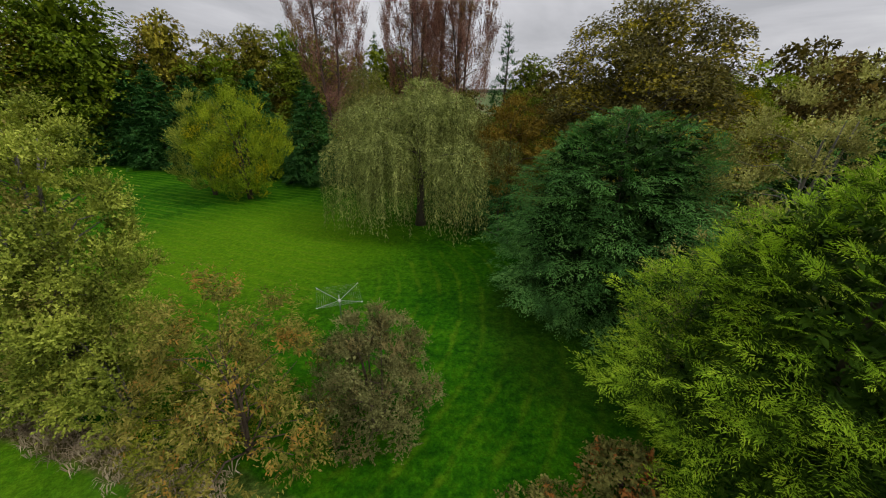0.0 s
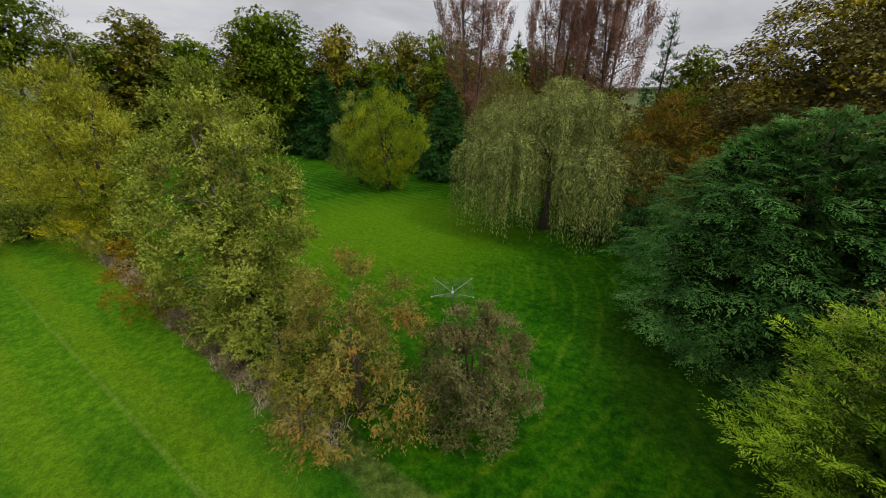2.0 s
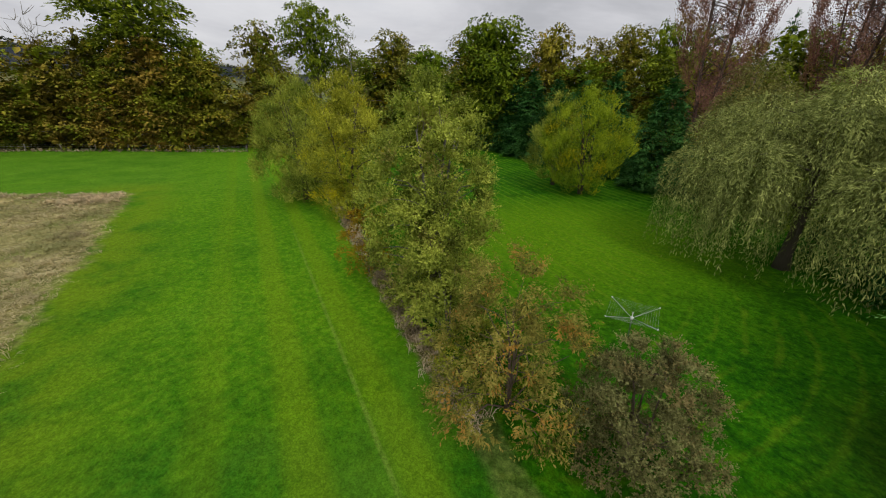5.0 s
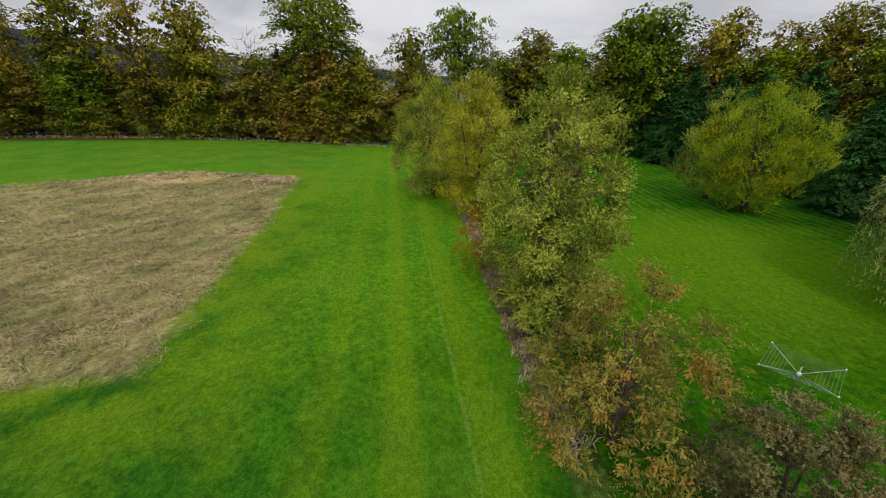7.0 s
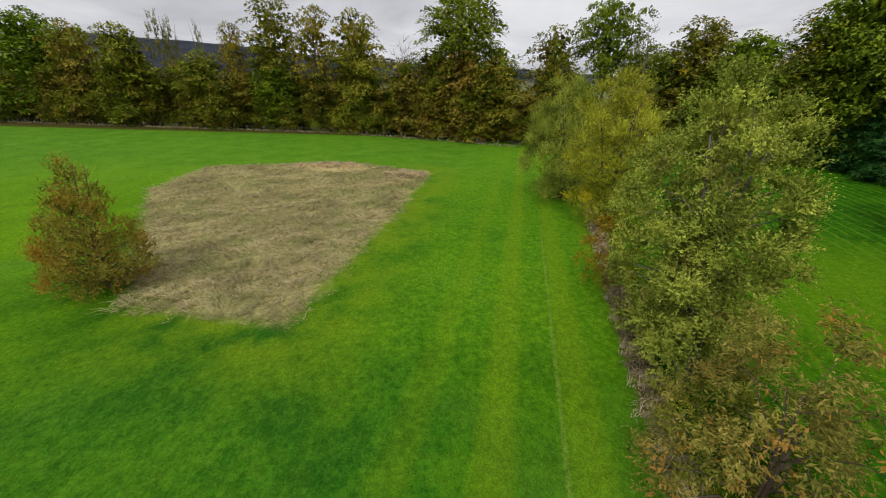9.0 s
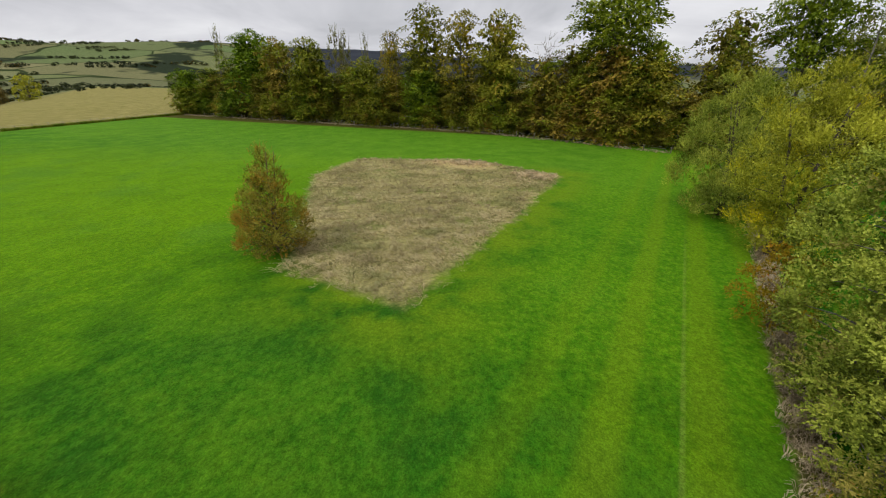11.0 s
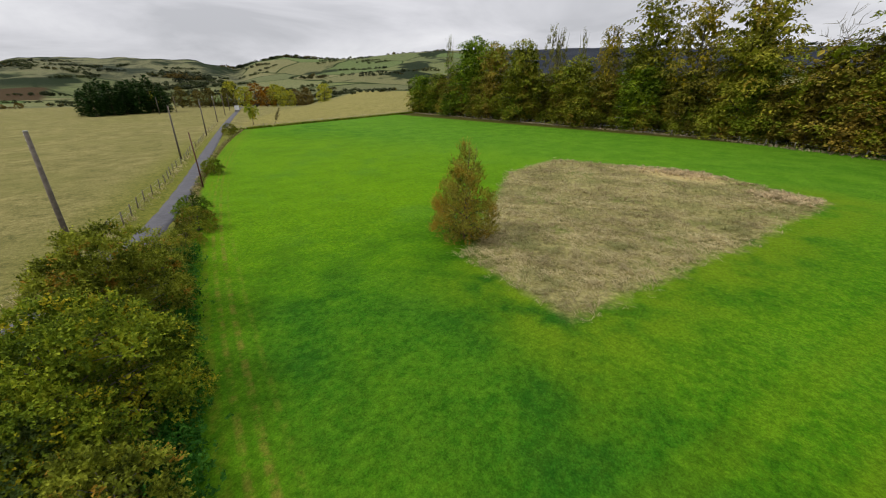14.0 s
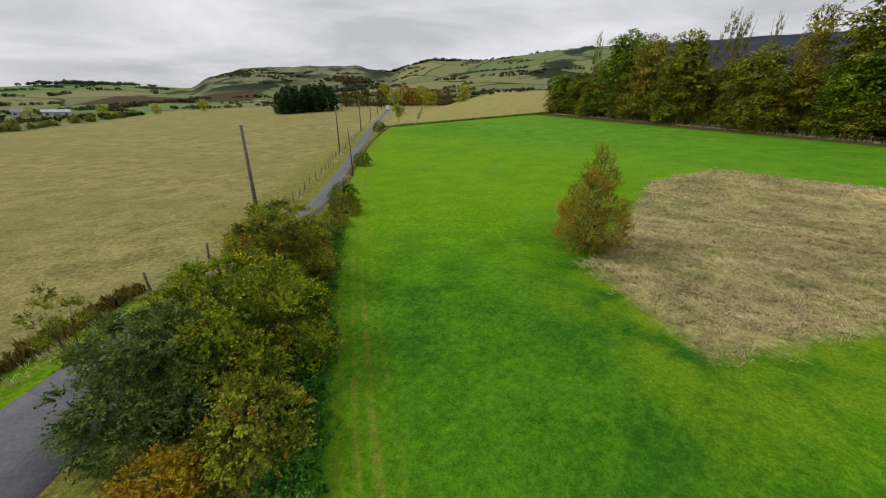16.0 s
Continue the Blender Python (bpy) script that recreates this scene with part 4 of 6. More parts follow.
def lane_at(s):
    """A point along the lane and the way across it, s counted in corner points."""
    i = int(min(max(s, 0), len(LANE) - 1.001))
    p = [Vector(LANE[min(max(k, 0), len(LANE) - 1)]) for k in (i - 1, i, i + 1, i + 2)]
    u = s - i
    q = 0.5 * ((2 * p[1]) + (p[2] - p[0]) * u + (2 * p[0] - 5 * p[1] + 4 * p[2] - p[3]) * u * u + (3 * p[1] - p[0] - 3 * p[2] + p[3]) * u ** 3)
    d = 0.5 * ((p[2] - p[0]) + 2 * (2 * p[0] - 5 * p[1] + 4 * p[2] - p[3]) * u + 3 * (3 * p[1] - p[0] - 3 * p[2] + p[3]) * u * u)
    d.normalize()
    return q, Vector((-d.y, d.x))


def lane():
    v, f = [], []
    steps = 160
    for k in range(steps + 1):
        q, a = lane_at(k / steps * (len(LANE) - 1))
        wob = 0.06 * math.sin(k * 1.7) + 0.04 * math.sin(k * 3.1) + 0.5 * min(max(3.4 - k / steps * (len(LANE) - 1), 0), 1)
        wide = 1.6 * min(max(2.9 - k / steps * (len(LANE) - 1), 0), 1)
        for o, dz in ((-1.07 - wob - wide, -0.25), (-1.0 - wob - wide, 0.03), (-0.5, 0.055), (0.5, 0.055), (1.0 + wob, 0.03), (1.07 + wob, -0.25)):
            x, y = q.x + a.x * o, q.y + a.y * o
            v.append((x, y, ground_z(x, y) + dz))
        if k:
            b = k * 6
            f += [(b - 6 + j, b + j, b + j + 1, b - 5 + j) for j in range(5)]
    return mesh_of("road", v, f, ASPHALT, True)


tagged(new("road", lane()), "narrow grey asphalt country lane beside the field", "road", kind="structure")


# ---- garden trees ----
conifer("golden_cypress", (10.2, 7.5), "bushy bright yellow-green cypress with feathery sprays", L_LEY_OLD_SHADED, L_LEY, BARK, 9.2, 5.3, "egg", 11, fronds=1700, shoots=8, n=6,
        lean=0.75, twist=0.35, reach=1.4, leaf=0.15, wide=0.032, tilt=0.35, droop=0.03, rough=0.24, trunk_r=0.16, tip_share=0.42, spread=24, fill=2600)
conifer("dark_cypress", (8.9, 18.2), "broad dark blue-green cypress with drooping sprays", L_CEDAR_OLD_SHADED, L_CEDAR, BARK, 10.2, 5.8, "dome", 12, fronds=1250, shoots=7, n=6,
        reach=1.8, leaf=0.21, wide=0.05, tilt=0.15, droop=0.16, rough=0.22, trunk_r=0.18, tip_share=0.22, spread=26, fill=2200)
weeping_tree("weeping_willow", (-2.0, 30.9), "pale grey-green weeping willow with hanging curtains", L_WILLOW, BARK, 11.9, 7.6, 13, domes=15, strands=270, n=28, leaf=0.27, wide=0.18, spread=0.8, dome_r=0.27)
weeping_tree("grey_willow", (-8.0, 41.0), "greyish willow with fine drooping twigs", L_GREYWIL, BARK_GREY, 13.8, 4.2, 14, domes=10, strands=130, dome_r=0.4, trunk_r=0.25)
tree("osier_bush", (-21.9, 40.4), "rounded yellow-green osier bush standing on the lawn", "shrub", L_YELLOW, BARK, 11.4, 4.6, 0.1, "round", 15, nl=38, size=0.27,
     count=3200, n=13, length=1.1, leaf=0.22, wide=0.07, spread=28, droop=0.02, jitter=0.22, lift=0.5, out=0.8, up=0.9, trunk_r=0.12, stems=4, share=0.5, fill=500)
tree("osier_bush", (-27.0, 42.3), "dull green osier bush behind a yellow one", "shrub", L_SILVER, BARK, 11.4, 3.4, 0.5, "pear", 16, nl=20, size=0.32,
     count=1700, n=12, length=1.0, leaf=0.22, wide=0.07, spread=28, droop=0.02, jitter=0.22, lift=0.5, out=0.8, up=0.8, trunk_r=0.12, stems=3, share=0.5)
spruce = conifer("spruce", (-17.5, 50.5), "dense dark green spruce with layered boughs", L_SPRUCE, L_SPRUCE, BARK, 13.6, 4.6, "cone", 17, fronds=460, shoots=5, n=4,
                 fill=700, reach=2.0, leaf=0.45, wide=0.16, tilt=0.05, droop=0.15, rough=0.14, group="row of spruces")
copies(spruce, [(-11.0, 49.5, 0.92), (-26.5, 54.5, 1.06), (-33.0, 57.5, 1.1), (-39.5, 60.5, 1.14), (-46.5, 63.0, 1.16), (-53.0, 66.5, 1.2), (-60.5, 66.0, 1.2), (-4.0, 48.5, 0.85)], 3)
tree("rusty_tree", (5.6, 31.5), "small rust-brown autumn tree", "tree", L_BROWN, BARK_RED, 11.0, 4.2, 1.0, "round", 18, nl=24, size=0.32,
     count=2200, n=10, length=0.9, leaf=0.19, wide=0.08, spread=45, droop=0.1, flat=0.5, jitter=0.3, trunk_r=0.16, fill=400)
tree("holly_bush", (1.8, 33.5), "dark evergreen bush under the willow", "shrub", L_SPRUCE, BARK, 5.6, 3.6, 0.1, "dome", 19, nl=18, size=0.36, count=1500, n=9, length=0.6, leaf=0.16, wide=0.09, trunk_r=0.1)
tree("laurel_bush", (4.4, 27.8), "dark laurel bush beside the lawn", "shrub", L_SPRUCE, BARK, 4.6, 2.8, 0.1, "dome", 20, nl=18, size=0.36, count=1300, n=9, length=0.6, leaf=0.17, wide=0.09, trunk_r=0.1)
tree("laurel_bush", (7.5, 36.5), "bright green laurel bush behind a rusty tree", "shrub", L_OAK, BARK, 11.6, 3.6, 0.1, "dome", 21, nl=18, size=0.36, count=1500, n=9, length=0.7, leaf=0.22, wide=0.11, trunk_r=0.12)
tree("lime_tree", (-3.0, 43.0), "yellowish young lime tree behind the willow", "tree", L_YELLOW, BARK, 13.2, 3.2, 0.8, "cone", 22, nl=20, size=0.34, count=1500, n=9, length=0.8, leaf=0.24, wide=0.12, trunk_r=0.14)
pad_tree("field_maple", (17.6, 34.6), "tall olive-brown field maple turning yellow", L_FIELDMAPLE, BARK_GREY, 18.6, 9.7, 1.2, "dome", 23, pads=290, pad=1.55, per=310, leaf=0.26, flat=0.7, share=0.9, core=2600, sag=0.2, stems=3, trunk_r=0.3)
tree("hazel_tree", (25.0, 32.5), "yellow hazel tree beside a maple", "tree", L_YELLOW, BARK, 13.8, 4.0, 0.8, "round", 24, nl=22, size=0.32, count=1500, n=9, length=0.9, leaf=0.24, wide=0.13, trunk_r=0.18)
tree("whitebeam", (14.6, 15.2), "grey-leaved whitebeam with bare twigs", "tree", L_WHITE, BARK_GREY, 12.0, 2.9, 0.6, "pear", 25, nl=26, size=0.28,
     count=2300, n=9, length=0.75, leaf=0.16, wide=0.08, spread=42, droop=-0.05, jitter=0.32, up=0.4, trunk_r=0.14, stems=3, share=0.9)
tree("elder_bush", (8.9, 11.7), "silvery bare-twigged elder bush between two cypresses", "shrub", L_WHITE, BARK_GREY, 6.0, 1.6, 0.4, "pear", 26, nl=14, size=0.36,
     count=420, n=7, length=0.6, leaf=0.12, wide=0.06, trunk_r=0.06, stems=3, share=1.0)
conifer("dark_cypress", (19.5, 18.0), "dark green cypress behind a golden one", L_CEDAR_OLD_SHADED, L_CEDAR, BARK, 9.8, 4.0, "egg", 27, fill=900, fronds=420, shoots=6, n=5, reach=1.5, leaf=0.24, wide=0.08)
dull = tree("copper_beech", (37.0, 38.5), "dull dark brown beech tree", "tree", L_DULL, BARK, 15.0, 6.6, 0.6, "dome", 28, nl=44, size=0.25, lift=0.45, inner=0.04, squash=0.6, fill=700, heart=0.92,
            count=1800, n=3, length=0.45, leaf=0.44, wide=0.30, trunk_r=0.35, tang=0.85, jitter=0.5, droop=0.0, flat=0.7)
copies(dull, [(45.0, 30.0, 1.0), (30.5, 47.0, 1.05), (40.0, 45.0, 1.1), (47.0, 45.0, 1.15), (24.0, 54.0, 1.1), (15.0, 52.0, 0.95), (54.0, 32.0, 1.1), (33.0, 57.0, 1.15), (3.0, 56.0, 0.8), (52.0, 40.0, 1.1), (40.0, 22.0, 0.8), (10.0, 52.0, 0.78), (20.0, 56.0, 0.85)], 4)
poplar = tree("red_poplar", (-19.3, 69.4), "tall upright poplar with sparse red-brown leaves", "tree", L_RED, BARK_RED, 33.0, 8.2, 3.0, "vase", 29, nl=130, size=0.16,
              count=4200, n=9, length=2.4, leaf=0.27, wide=0.13, spread=24, droop=-0.1, jitter=0.3, out=1.2, inner=0.4, up=1.5, trunk_r=0.24, stems=6, share=1.2, top=0.97, squash=1.3, group="tall red poplars")
copies(poplar, [(-5.4, 73.8, 0.86, 1.1), (2.9, 74.0, 0.98, 1.05), (-1.0, 78.0, 0.8, 1.2)], 5)
larch = tree("larch", (13.6, 87.0), "thin dark larch standing above the other trees", "tree", L_SPRUCE, BARK, 26.5, 3.6, 5.0, "cone", 30, nl=34, size=0.3,
             count=600, n=9, length=1.5, leaf=0.5, wide=0.18, spread=36, droop=0.1, flat=0.8, jitter=0.16, out=1.2, inner=0.3, trunk_r=0.3, share=0.9, top=1.0)
copies(larch, [(-16.5, 98.0, 0.95), (-92.0, 84.0, 0.82), (18.0, 93.0, 0.7)], 6)

# ---- the hedge between field and garden ----
tree("grey_shrub", (-2.15, 8.9), "dense grey-brown shrub in the hedge line", "shrub", L_GREY, BARK_RED, 4.6, 1.85, 0.1, "pear", 41, nl=34, size=0.32,
     count=3800, n=10, length=0.34, leaf=0.085, wide=0.05, spread=48, droop=0.0, jitter=0.32, out=0.8, up=0.3, trunk_r=0.05, stems=4, share=0.8)
tree("cherry_tree", (-5.9, 8.0), "open young cherry tree with orange drooping leaves", "tree", L_CHERRY, BARK_RED, 5.9, 2.75, 0.7, "dome", 42, nl=36, size=0.24,
     count=1500, n=11, length=0.62, leaf=0.15, wide=0.05, spread=48, droop=0.02, jitter=0.25, hang=0.65, out=1.0, up=0.35, trunk_r=0.07, share=1.0, stems=2)
tree("hedge_rose", (-7.4, 8.3), "tangled green rose bush at a cherry's foot", "shrub", L_HAW, BARK_RED, 2.6, 1.9, 0.05, "dome", 43, nl=18, size=0.36, count=1100, n=9, length=0.4, leaf=0.085, wide=0.05, trunk_r=0.03, stems=3)
tree("aspen", (-12.7, 10.1), "leafy pale green aspen with grey twigs", "tree", L_POPLAR, BARK_GREY, 11.5, 3.0, 0.4, "column", 44, nl=90, size=0.2,
     count=7600, n=10, length=0.62, leaf=0.125, wide=0.075, lift=0.45, inner=0.28, spread=42, droop=0.0, jitter=0.32, out=0.8, up=0.5, trunk_r=0.14, stems=3, share=0.8, fill=900)
tree("sallow_bush", (-10.4, 9.3), "low hedge bush with pale rounded leaves", "shrub", L_SILVER, BARK_GREY, 4.6, 1.9, 0.1, "pear", 45, nl=20, size=0.34,
     count=1500, n=9, length=0.45, leaf=0.11, wide=0.07, up=0.3, trunk_r=0.05, stems=3, share=0.9)
tree("beech_sapling", (-18.9, 10.0), "small orange-leaved beech sapling in the hedge", "shrub", L_FLAME, BARK_RED, 4.8, 1.7, 0.1, "pear", 46, nl=16, size=0.36, count=900, n=9, length=0.4, leaf=0.11, wide=0.06, trunk_r=0.04)
tree("golden_willow", (-29.0, 14.0), "yellowing willow tree in the hedge line", "tree", L_GOLD, BARK, 12.6, 3.5, 0.5, "pear", 47, nl=36, size=0.27, lift=0.5, inner=0.25,
     count=2900, n=12, length=0.95, leaf=0.2, wide=0.065, spread=32, droop=0.0, jitter=0.26, up=0.7, trunk_r=0.15, stems=3, share=0.7, fill=600)
tree("sallow_tree", (-39.5, 14.0), "silvery green sallow tree in the hedge line", "tree", L_SILVER, BARK, 12.6, 4.7, 0.3, "dome", 48, nl=40, size=0.25, lift=0.5, inner=0.25,
     count=3500, n=12, length=1.0, leaf=0.21, wide=0.07, spread=32, droop=0.02, jitter=0.26, up=0.7, trunk_r=0.15, stems=4, share=0.6, fill=700)
tree("birch", (-35.0, 18.2), "thin birch with a sparse bare top", "tree", L_GREYWIL, BARK_GREY, 16.2, 2.2, 3.0, "column", 49, nl=26, size=0.3,
     count=700, n=9, length=0.8, leaf=0.13, wide=0.08, up=0.9, trunk_r=0.12, share=1.0, top=1.0)
tree("sallow_tree", (-47.0, 18.5), "dull green sallow tree at the hedge's end", "tree", L_HEDGE, BARK, 9.5, 4.2, 0.3, "dome", 50, nl=26, size=0.3, count=2000, n=11, length=0.9, leaf=0.2, wide=0.08, up=0.5, trunk_r=0.15, stems=3)

# ---- the lone birch by the long grass ----
tree("birch_sapling", (-18.8, -18.7), "small brown-leaved birch standing beside long grass", "tree", L_BIRCH, BARK_RED, 7.4, 2.5, 0.1, "spire", 51, nl=60, size=0.26,
     count=2900, n=10, length=0.55, leaf=0.11, wide=0.07, spread=42, droop=-0.05, jitter=0.3, lift=0.4, inner=0.3, up=0.7, trunk_r=0.07, stems=2, share=1.4, top=0.97, squash=0.9, fill=450)

# ---- the belt of tall trees behind the field ----
BELT_Y, BELT_X = [-135, -125, -74, -46, -24, -2, 20], [-102, -99.5, -96.5, -95.5, -94.3, -87, -77.5]
G = "belt of field trees"
oak = pad_tree("oak_tree", (-94, 7), "tall spreading oak with a dark green umbrella crown", L_OAK, BARK_GREY, 26.0, 8.0, 12.0, "umbrella", 61, pads=80, pad=2.3, per=125, leaf=0.55, share=1.0, core=420, group=G, top=0.9)
rnd = pad_tree("oak_tree", (-107, -102), "broad dense oak with deep green leaves", L_OAK, BARK_GREY, 24.0, 8.0, 1.0, "broad", 65, pads=115, pad=2.4, per=92, leaf=0.62, share=0.5, core=1200, group=G)
syc = pad_tree("sycamore_tree", (-101, -76), "broad sycamore turning yellow-brown", L_AUTUMN, BARK, 22.5, 7.2, 1.0, "broad", 62, pads=110, pad=2.1, per=88, leaf=0.58, share=0.7, core=1000, group=G)
brown = pad_tree("sycamore_tree", (-102, -88), "sycamore with dull russet-brown leaves", L_RUSSET, BARK_GREY, 19.0, 6.0, 0.8, "broad", 68, pads=100, pad=1.9, per=84, leaf=0.54, share=0.8, core=800, group=G)
ash = pad_tree("ash_tree", (-104, -50), "slender ash with thin brownish foliage", L_MAPLE, BARK_GREY, 27.0, 6.0, 2.0, "broad", 63, pads=110, pad=1.8, per=82, leaf=0.54, share=1.0, core=600, group=G, top=0.92)
thorn = pad_tree("field_hawthorn", (-96.0, -14.0), "dense olive hawthorn at the field's edge", L_HEDGE, BARK, 8.0, 4.6, 0.1, "dome", 64, pads=46, pad=1.6, per=58, leaf=0.48, share=0.4, core=260, trunk_r=0.15,
                 group="bushes under the field trees", category="shrub")
under = random.Random(31)
for k in range(46):
    ty = 42 - k * 3.9 + under.uniform(-1.4, 1.4)
    tx = float(np.interp(ty, BELT_Y, BELT_X)) - under.uniform(4, 12) + max(ty - 20, 0) * 0.35
    copies((brown, syc, brown, rnd, ash, brown)[k % 6], [(tx, ty, under.uniform(0.58, 0.86), 0.95)], k)
for k in range(24):
    az, dist = radians(62 - k * 2.7), under.uniform(88, 108)
    copies((rnd, syc, ash, brown)[k % 4], [(-dist * math.sin(az), dist * math.cos(az), under.uniform(0.78, 1.0), 1.0)], k)
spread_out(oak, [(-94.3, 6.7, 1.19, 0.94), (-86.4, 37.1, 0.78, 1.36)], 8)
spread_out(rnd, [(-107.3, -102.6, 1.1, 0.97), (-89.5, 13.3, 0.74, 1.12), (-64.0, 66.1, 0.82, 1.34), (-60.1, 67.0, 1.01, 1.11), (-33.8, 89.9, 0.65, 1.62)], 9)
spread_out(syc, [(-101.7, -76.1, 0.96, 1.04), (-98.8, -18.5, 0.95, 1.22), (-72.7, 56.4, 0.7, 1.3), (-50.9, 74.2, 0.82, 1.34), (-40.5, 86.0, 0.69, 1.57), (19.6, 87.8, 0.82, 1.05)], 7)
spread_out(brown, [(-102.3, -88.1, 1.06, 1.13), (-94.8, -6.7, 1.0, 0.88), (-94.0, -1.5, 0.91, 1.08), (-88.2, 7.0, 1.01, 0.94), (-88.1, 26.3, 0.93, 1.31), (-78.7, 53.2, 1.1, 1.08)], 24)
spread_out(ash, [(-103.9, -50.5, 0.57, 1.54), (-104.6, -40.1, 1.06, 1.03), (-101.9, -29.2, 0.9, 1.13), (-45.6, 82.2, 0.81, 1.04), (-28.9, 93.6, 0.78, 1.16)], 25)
thin = tree("grey_poplar", (-110.8, -72.7), "slim upright poplar with sparse grey leaves", "tree", L_GREYWIL, BARK_GREY, 27.3, 3.0, 4.0, "column", 66, nl=26, size=0.3,
            count=520, n=6, length=1.4, leaf=0.42, wide=0.2, spread=24, droop=-0.1, jitter=0.25, up=2.4, inner=0.3, trunk_r=0.25, stems=3, share=1.2, top=0.97, squash=1.2, group="slim grey poplars")
copies(thin, [(-113.0, -71.0, 0.8, 1.2), (-110.3, -62.0, 0.5, 1.85), (-108.2, -117.2, 0.6, 1.73)], 21)
copies(thorn, [(-79.5, 25.0, 1.00), (-87.0, 17.0, 0.50), (-86.5, 9.0, 1.09), (-92.0, 1.0, 0.63), (-96.5, -6.0, 0.45), (-96.5, -21.0, 0.99), (-98.5, -29.0, 0.60), (-98.5, -37.0, 0.81),
               (-101.0, -45.0, 0.50), (-98.0, -53.0, 1.14), (-101.0, -61.0, 0.75), (-103.0, -69.0, 0.41), (-99.5, -77.0, 1.05), (-101.0, -85.0, 0.57), (-101.0, -93.0, 0.90), (-104.0, -101.0, 0.45),
               (-101.0, -109.0, 1.10), (-104.0, -117.0, 0.80), (-107.0, -125.0, 1.00), (-104.0, -132.0, 1.21), (-75.0, 33.0, 1.00), (-68.5, 42.0, 0.61)], 10)

copies(thorn, [(-113.5, -128.0, 1.13), (-112.1, -120.5, 1.13), (-115.6, -112.7, 1.01), (-113.0, -104.8, 1.21), (-113.6, -99.1, 0.91), (-113.1, -92.2, 0.81), (-114.2, -86.2, 1.21), (-114.6, -78.7, 1.16), (-112.7, -72.9, 0.86), (-111.6, -67.4, 0.89),
               (-111.0, -61.4, 1.19), (-111.0, -55.1, 1.04), (-113.9, -47.9, 1.22), (-110.8, -40.7, 1.20), (-113.1, -34.5, 0.87), (-113.3, -28.6, 0.94), (-111.5, -21.6, 1.11), (-108.3, -15.3, 1.17), (-106.3, -8.5, 1.02), (-105.2, -1.3, 1.24),
               (-100.7, 4.3, 1.18), (-98.9, 9.8, 0.96), (-99.9, 16.8, 0.82), (-94.4, 22.7, 0.89), (-92.3, 30.1, 1.22)], 22)

def bare_tree(x, y, height, radius, seed, label):
    """A leafless tree: pale trunk, crooked boughs and twigs."""
    rng = np.random.default_rng(seed)
    root = tagged(new("bare_tree"), label, "tree", "leafless trees in the belt")
    root.location = (x, y, ground_z(x, y) - 0.05)
    c, _ = lobes(rng, height, radius, height * 0.35, "vase", 30, 0.2)
    trunk, arms = limbs(rng, height, height * 0.3, c, 0.22, 1.0, (0, 0), 1, 0.8)
    part("trunk", mesh_of("trunk", *trunk[0], BARK_PALE, True), root)
    twigs = []
    for q in np.repeat(c, 4, axis=0):
        d = unit(rng.normal(0, 0.6, 3) + np.array([q[0], q[1], 0]) / radius + np.array([0, 0, 0.9])) * rng.uniform(0.9, 2.2)
        k = rng.normal(0, 0.14, 3)
        twigs.append(tube([q, q + d * 0.5 + k, q + d], [0.045, 0.035, 0.018], 4))
    part("branchwork", mesh_of("branchwork", *joined(arms + twigs), BARK_PALE, True), root, kind="stuff")


BARK_PALE = bark_material("pale_dead_bark", (0.20, 0.185, 0.16), (0.42, 0.39, 0.34))
bare_tree(-95.4, -7.2, 21.5, 3.2, 301, "leafless pale-twigged tree standing above its neighbours")
bare_tree(-93.0, -2.5, 18.0, 2.6, 302, "leafless grey tree among brown sycamores")
bare_tree(-101.5, -84.0, 17.0, 2.6, 303, "dead grey tree in front of an olive sycamore")

# ---- low trees and undergrowth of the wood behind the garden ----
copies(thorn, [(-66.0, 54.0, 1.2), (-70.0, 50.0, 1.3), (-60.0, 72.0, 1.3), (-30.0, 66.0, 1.2), (-22.0, 62.0, 1.1), (-12.0, 60.0, 1.2), (-2.0, 58.0, 1.1), (8.0, 60.0, 1.2), (16.0, 62.0, 1.3),
               (26.0, 60.0, 1.3), (34.0, 54.0, 1.4), (10.5, 42.0, 0.9), (14.0, 44.0, 1.0), (26.0, 44.0, 1.2), (33.0, 33.0, 1.2), (26.0, 25.0, 1.0), (44.0, 20.0, 1.2)], 12)

# ---- bushes along the lane ----
tree("hawthorn_bush", (1.5, -20.6), "brown-green hawthorn bush with reddish tips", "shrub", L_HAW, BARK_GREY, 5.3, 2.9, 0.1, "dome", 71, nl=40, size=0.27,
     count=3900, n=10, length=0.55, leaf=0.14, wide=0.09, up=0.2, trunk_r=0.07, stems=4, share=0.8)
tree("hawthorn_bush", (2.9, -14.3), "yellow-green hawthorn bush beside the lane", "shrub", L_HAWY, BARK_GREY, 4.8, 3.7, 0.1, "dome", 72, nl=54, size=0.22, fill=700,
     count=5200, n=10, length=0.5, leaf=0.13, wide=0.085, up=0.2, trunk_r=0.07, stems=4, share=0.8)
tree("dog_rose", (5.2, -12.2), "dark bluish-green bush overhanging the lane", "shrub", L_BLUE, BARK_GREY, 4.2, 2.4, 0.1, "dome", 73, nl=44, size=0.24, fill=500,
     count=3000, n=10, length=0.5, leaf=0.12, wide=0.08, up=0.2, trunk_r=0.06, stems=4, share=0.8)
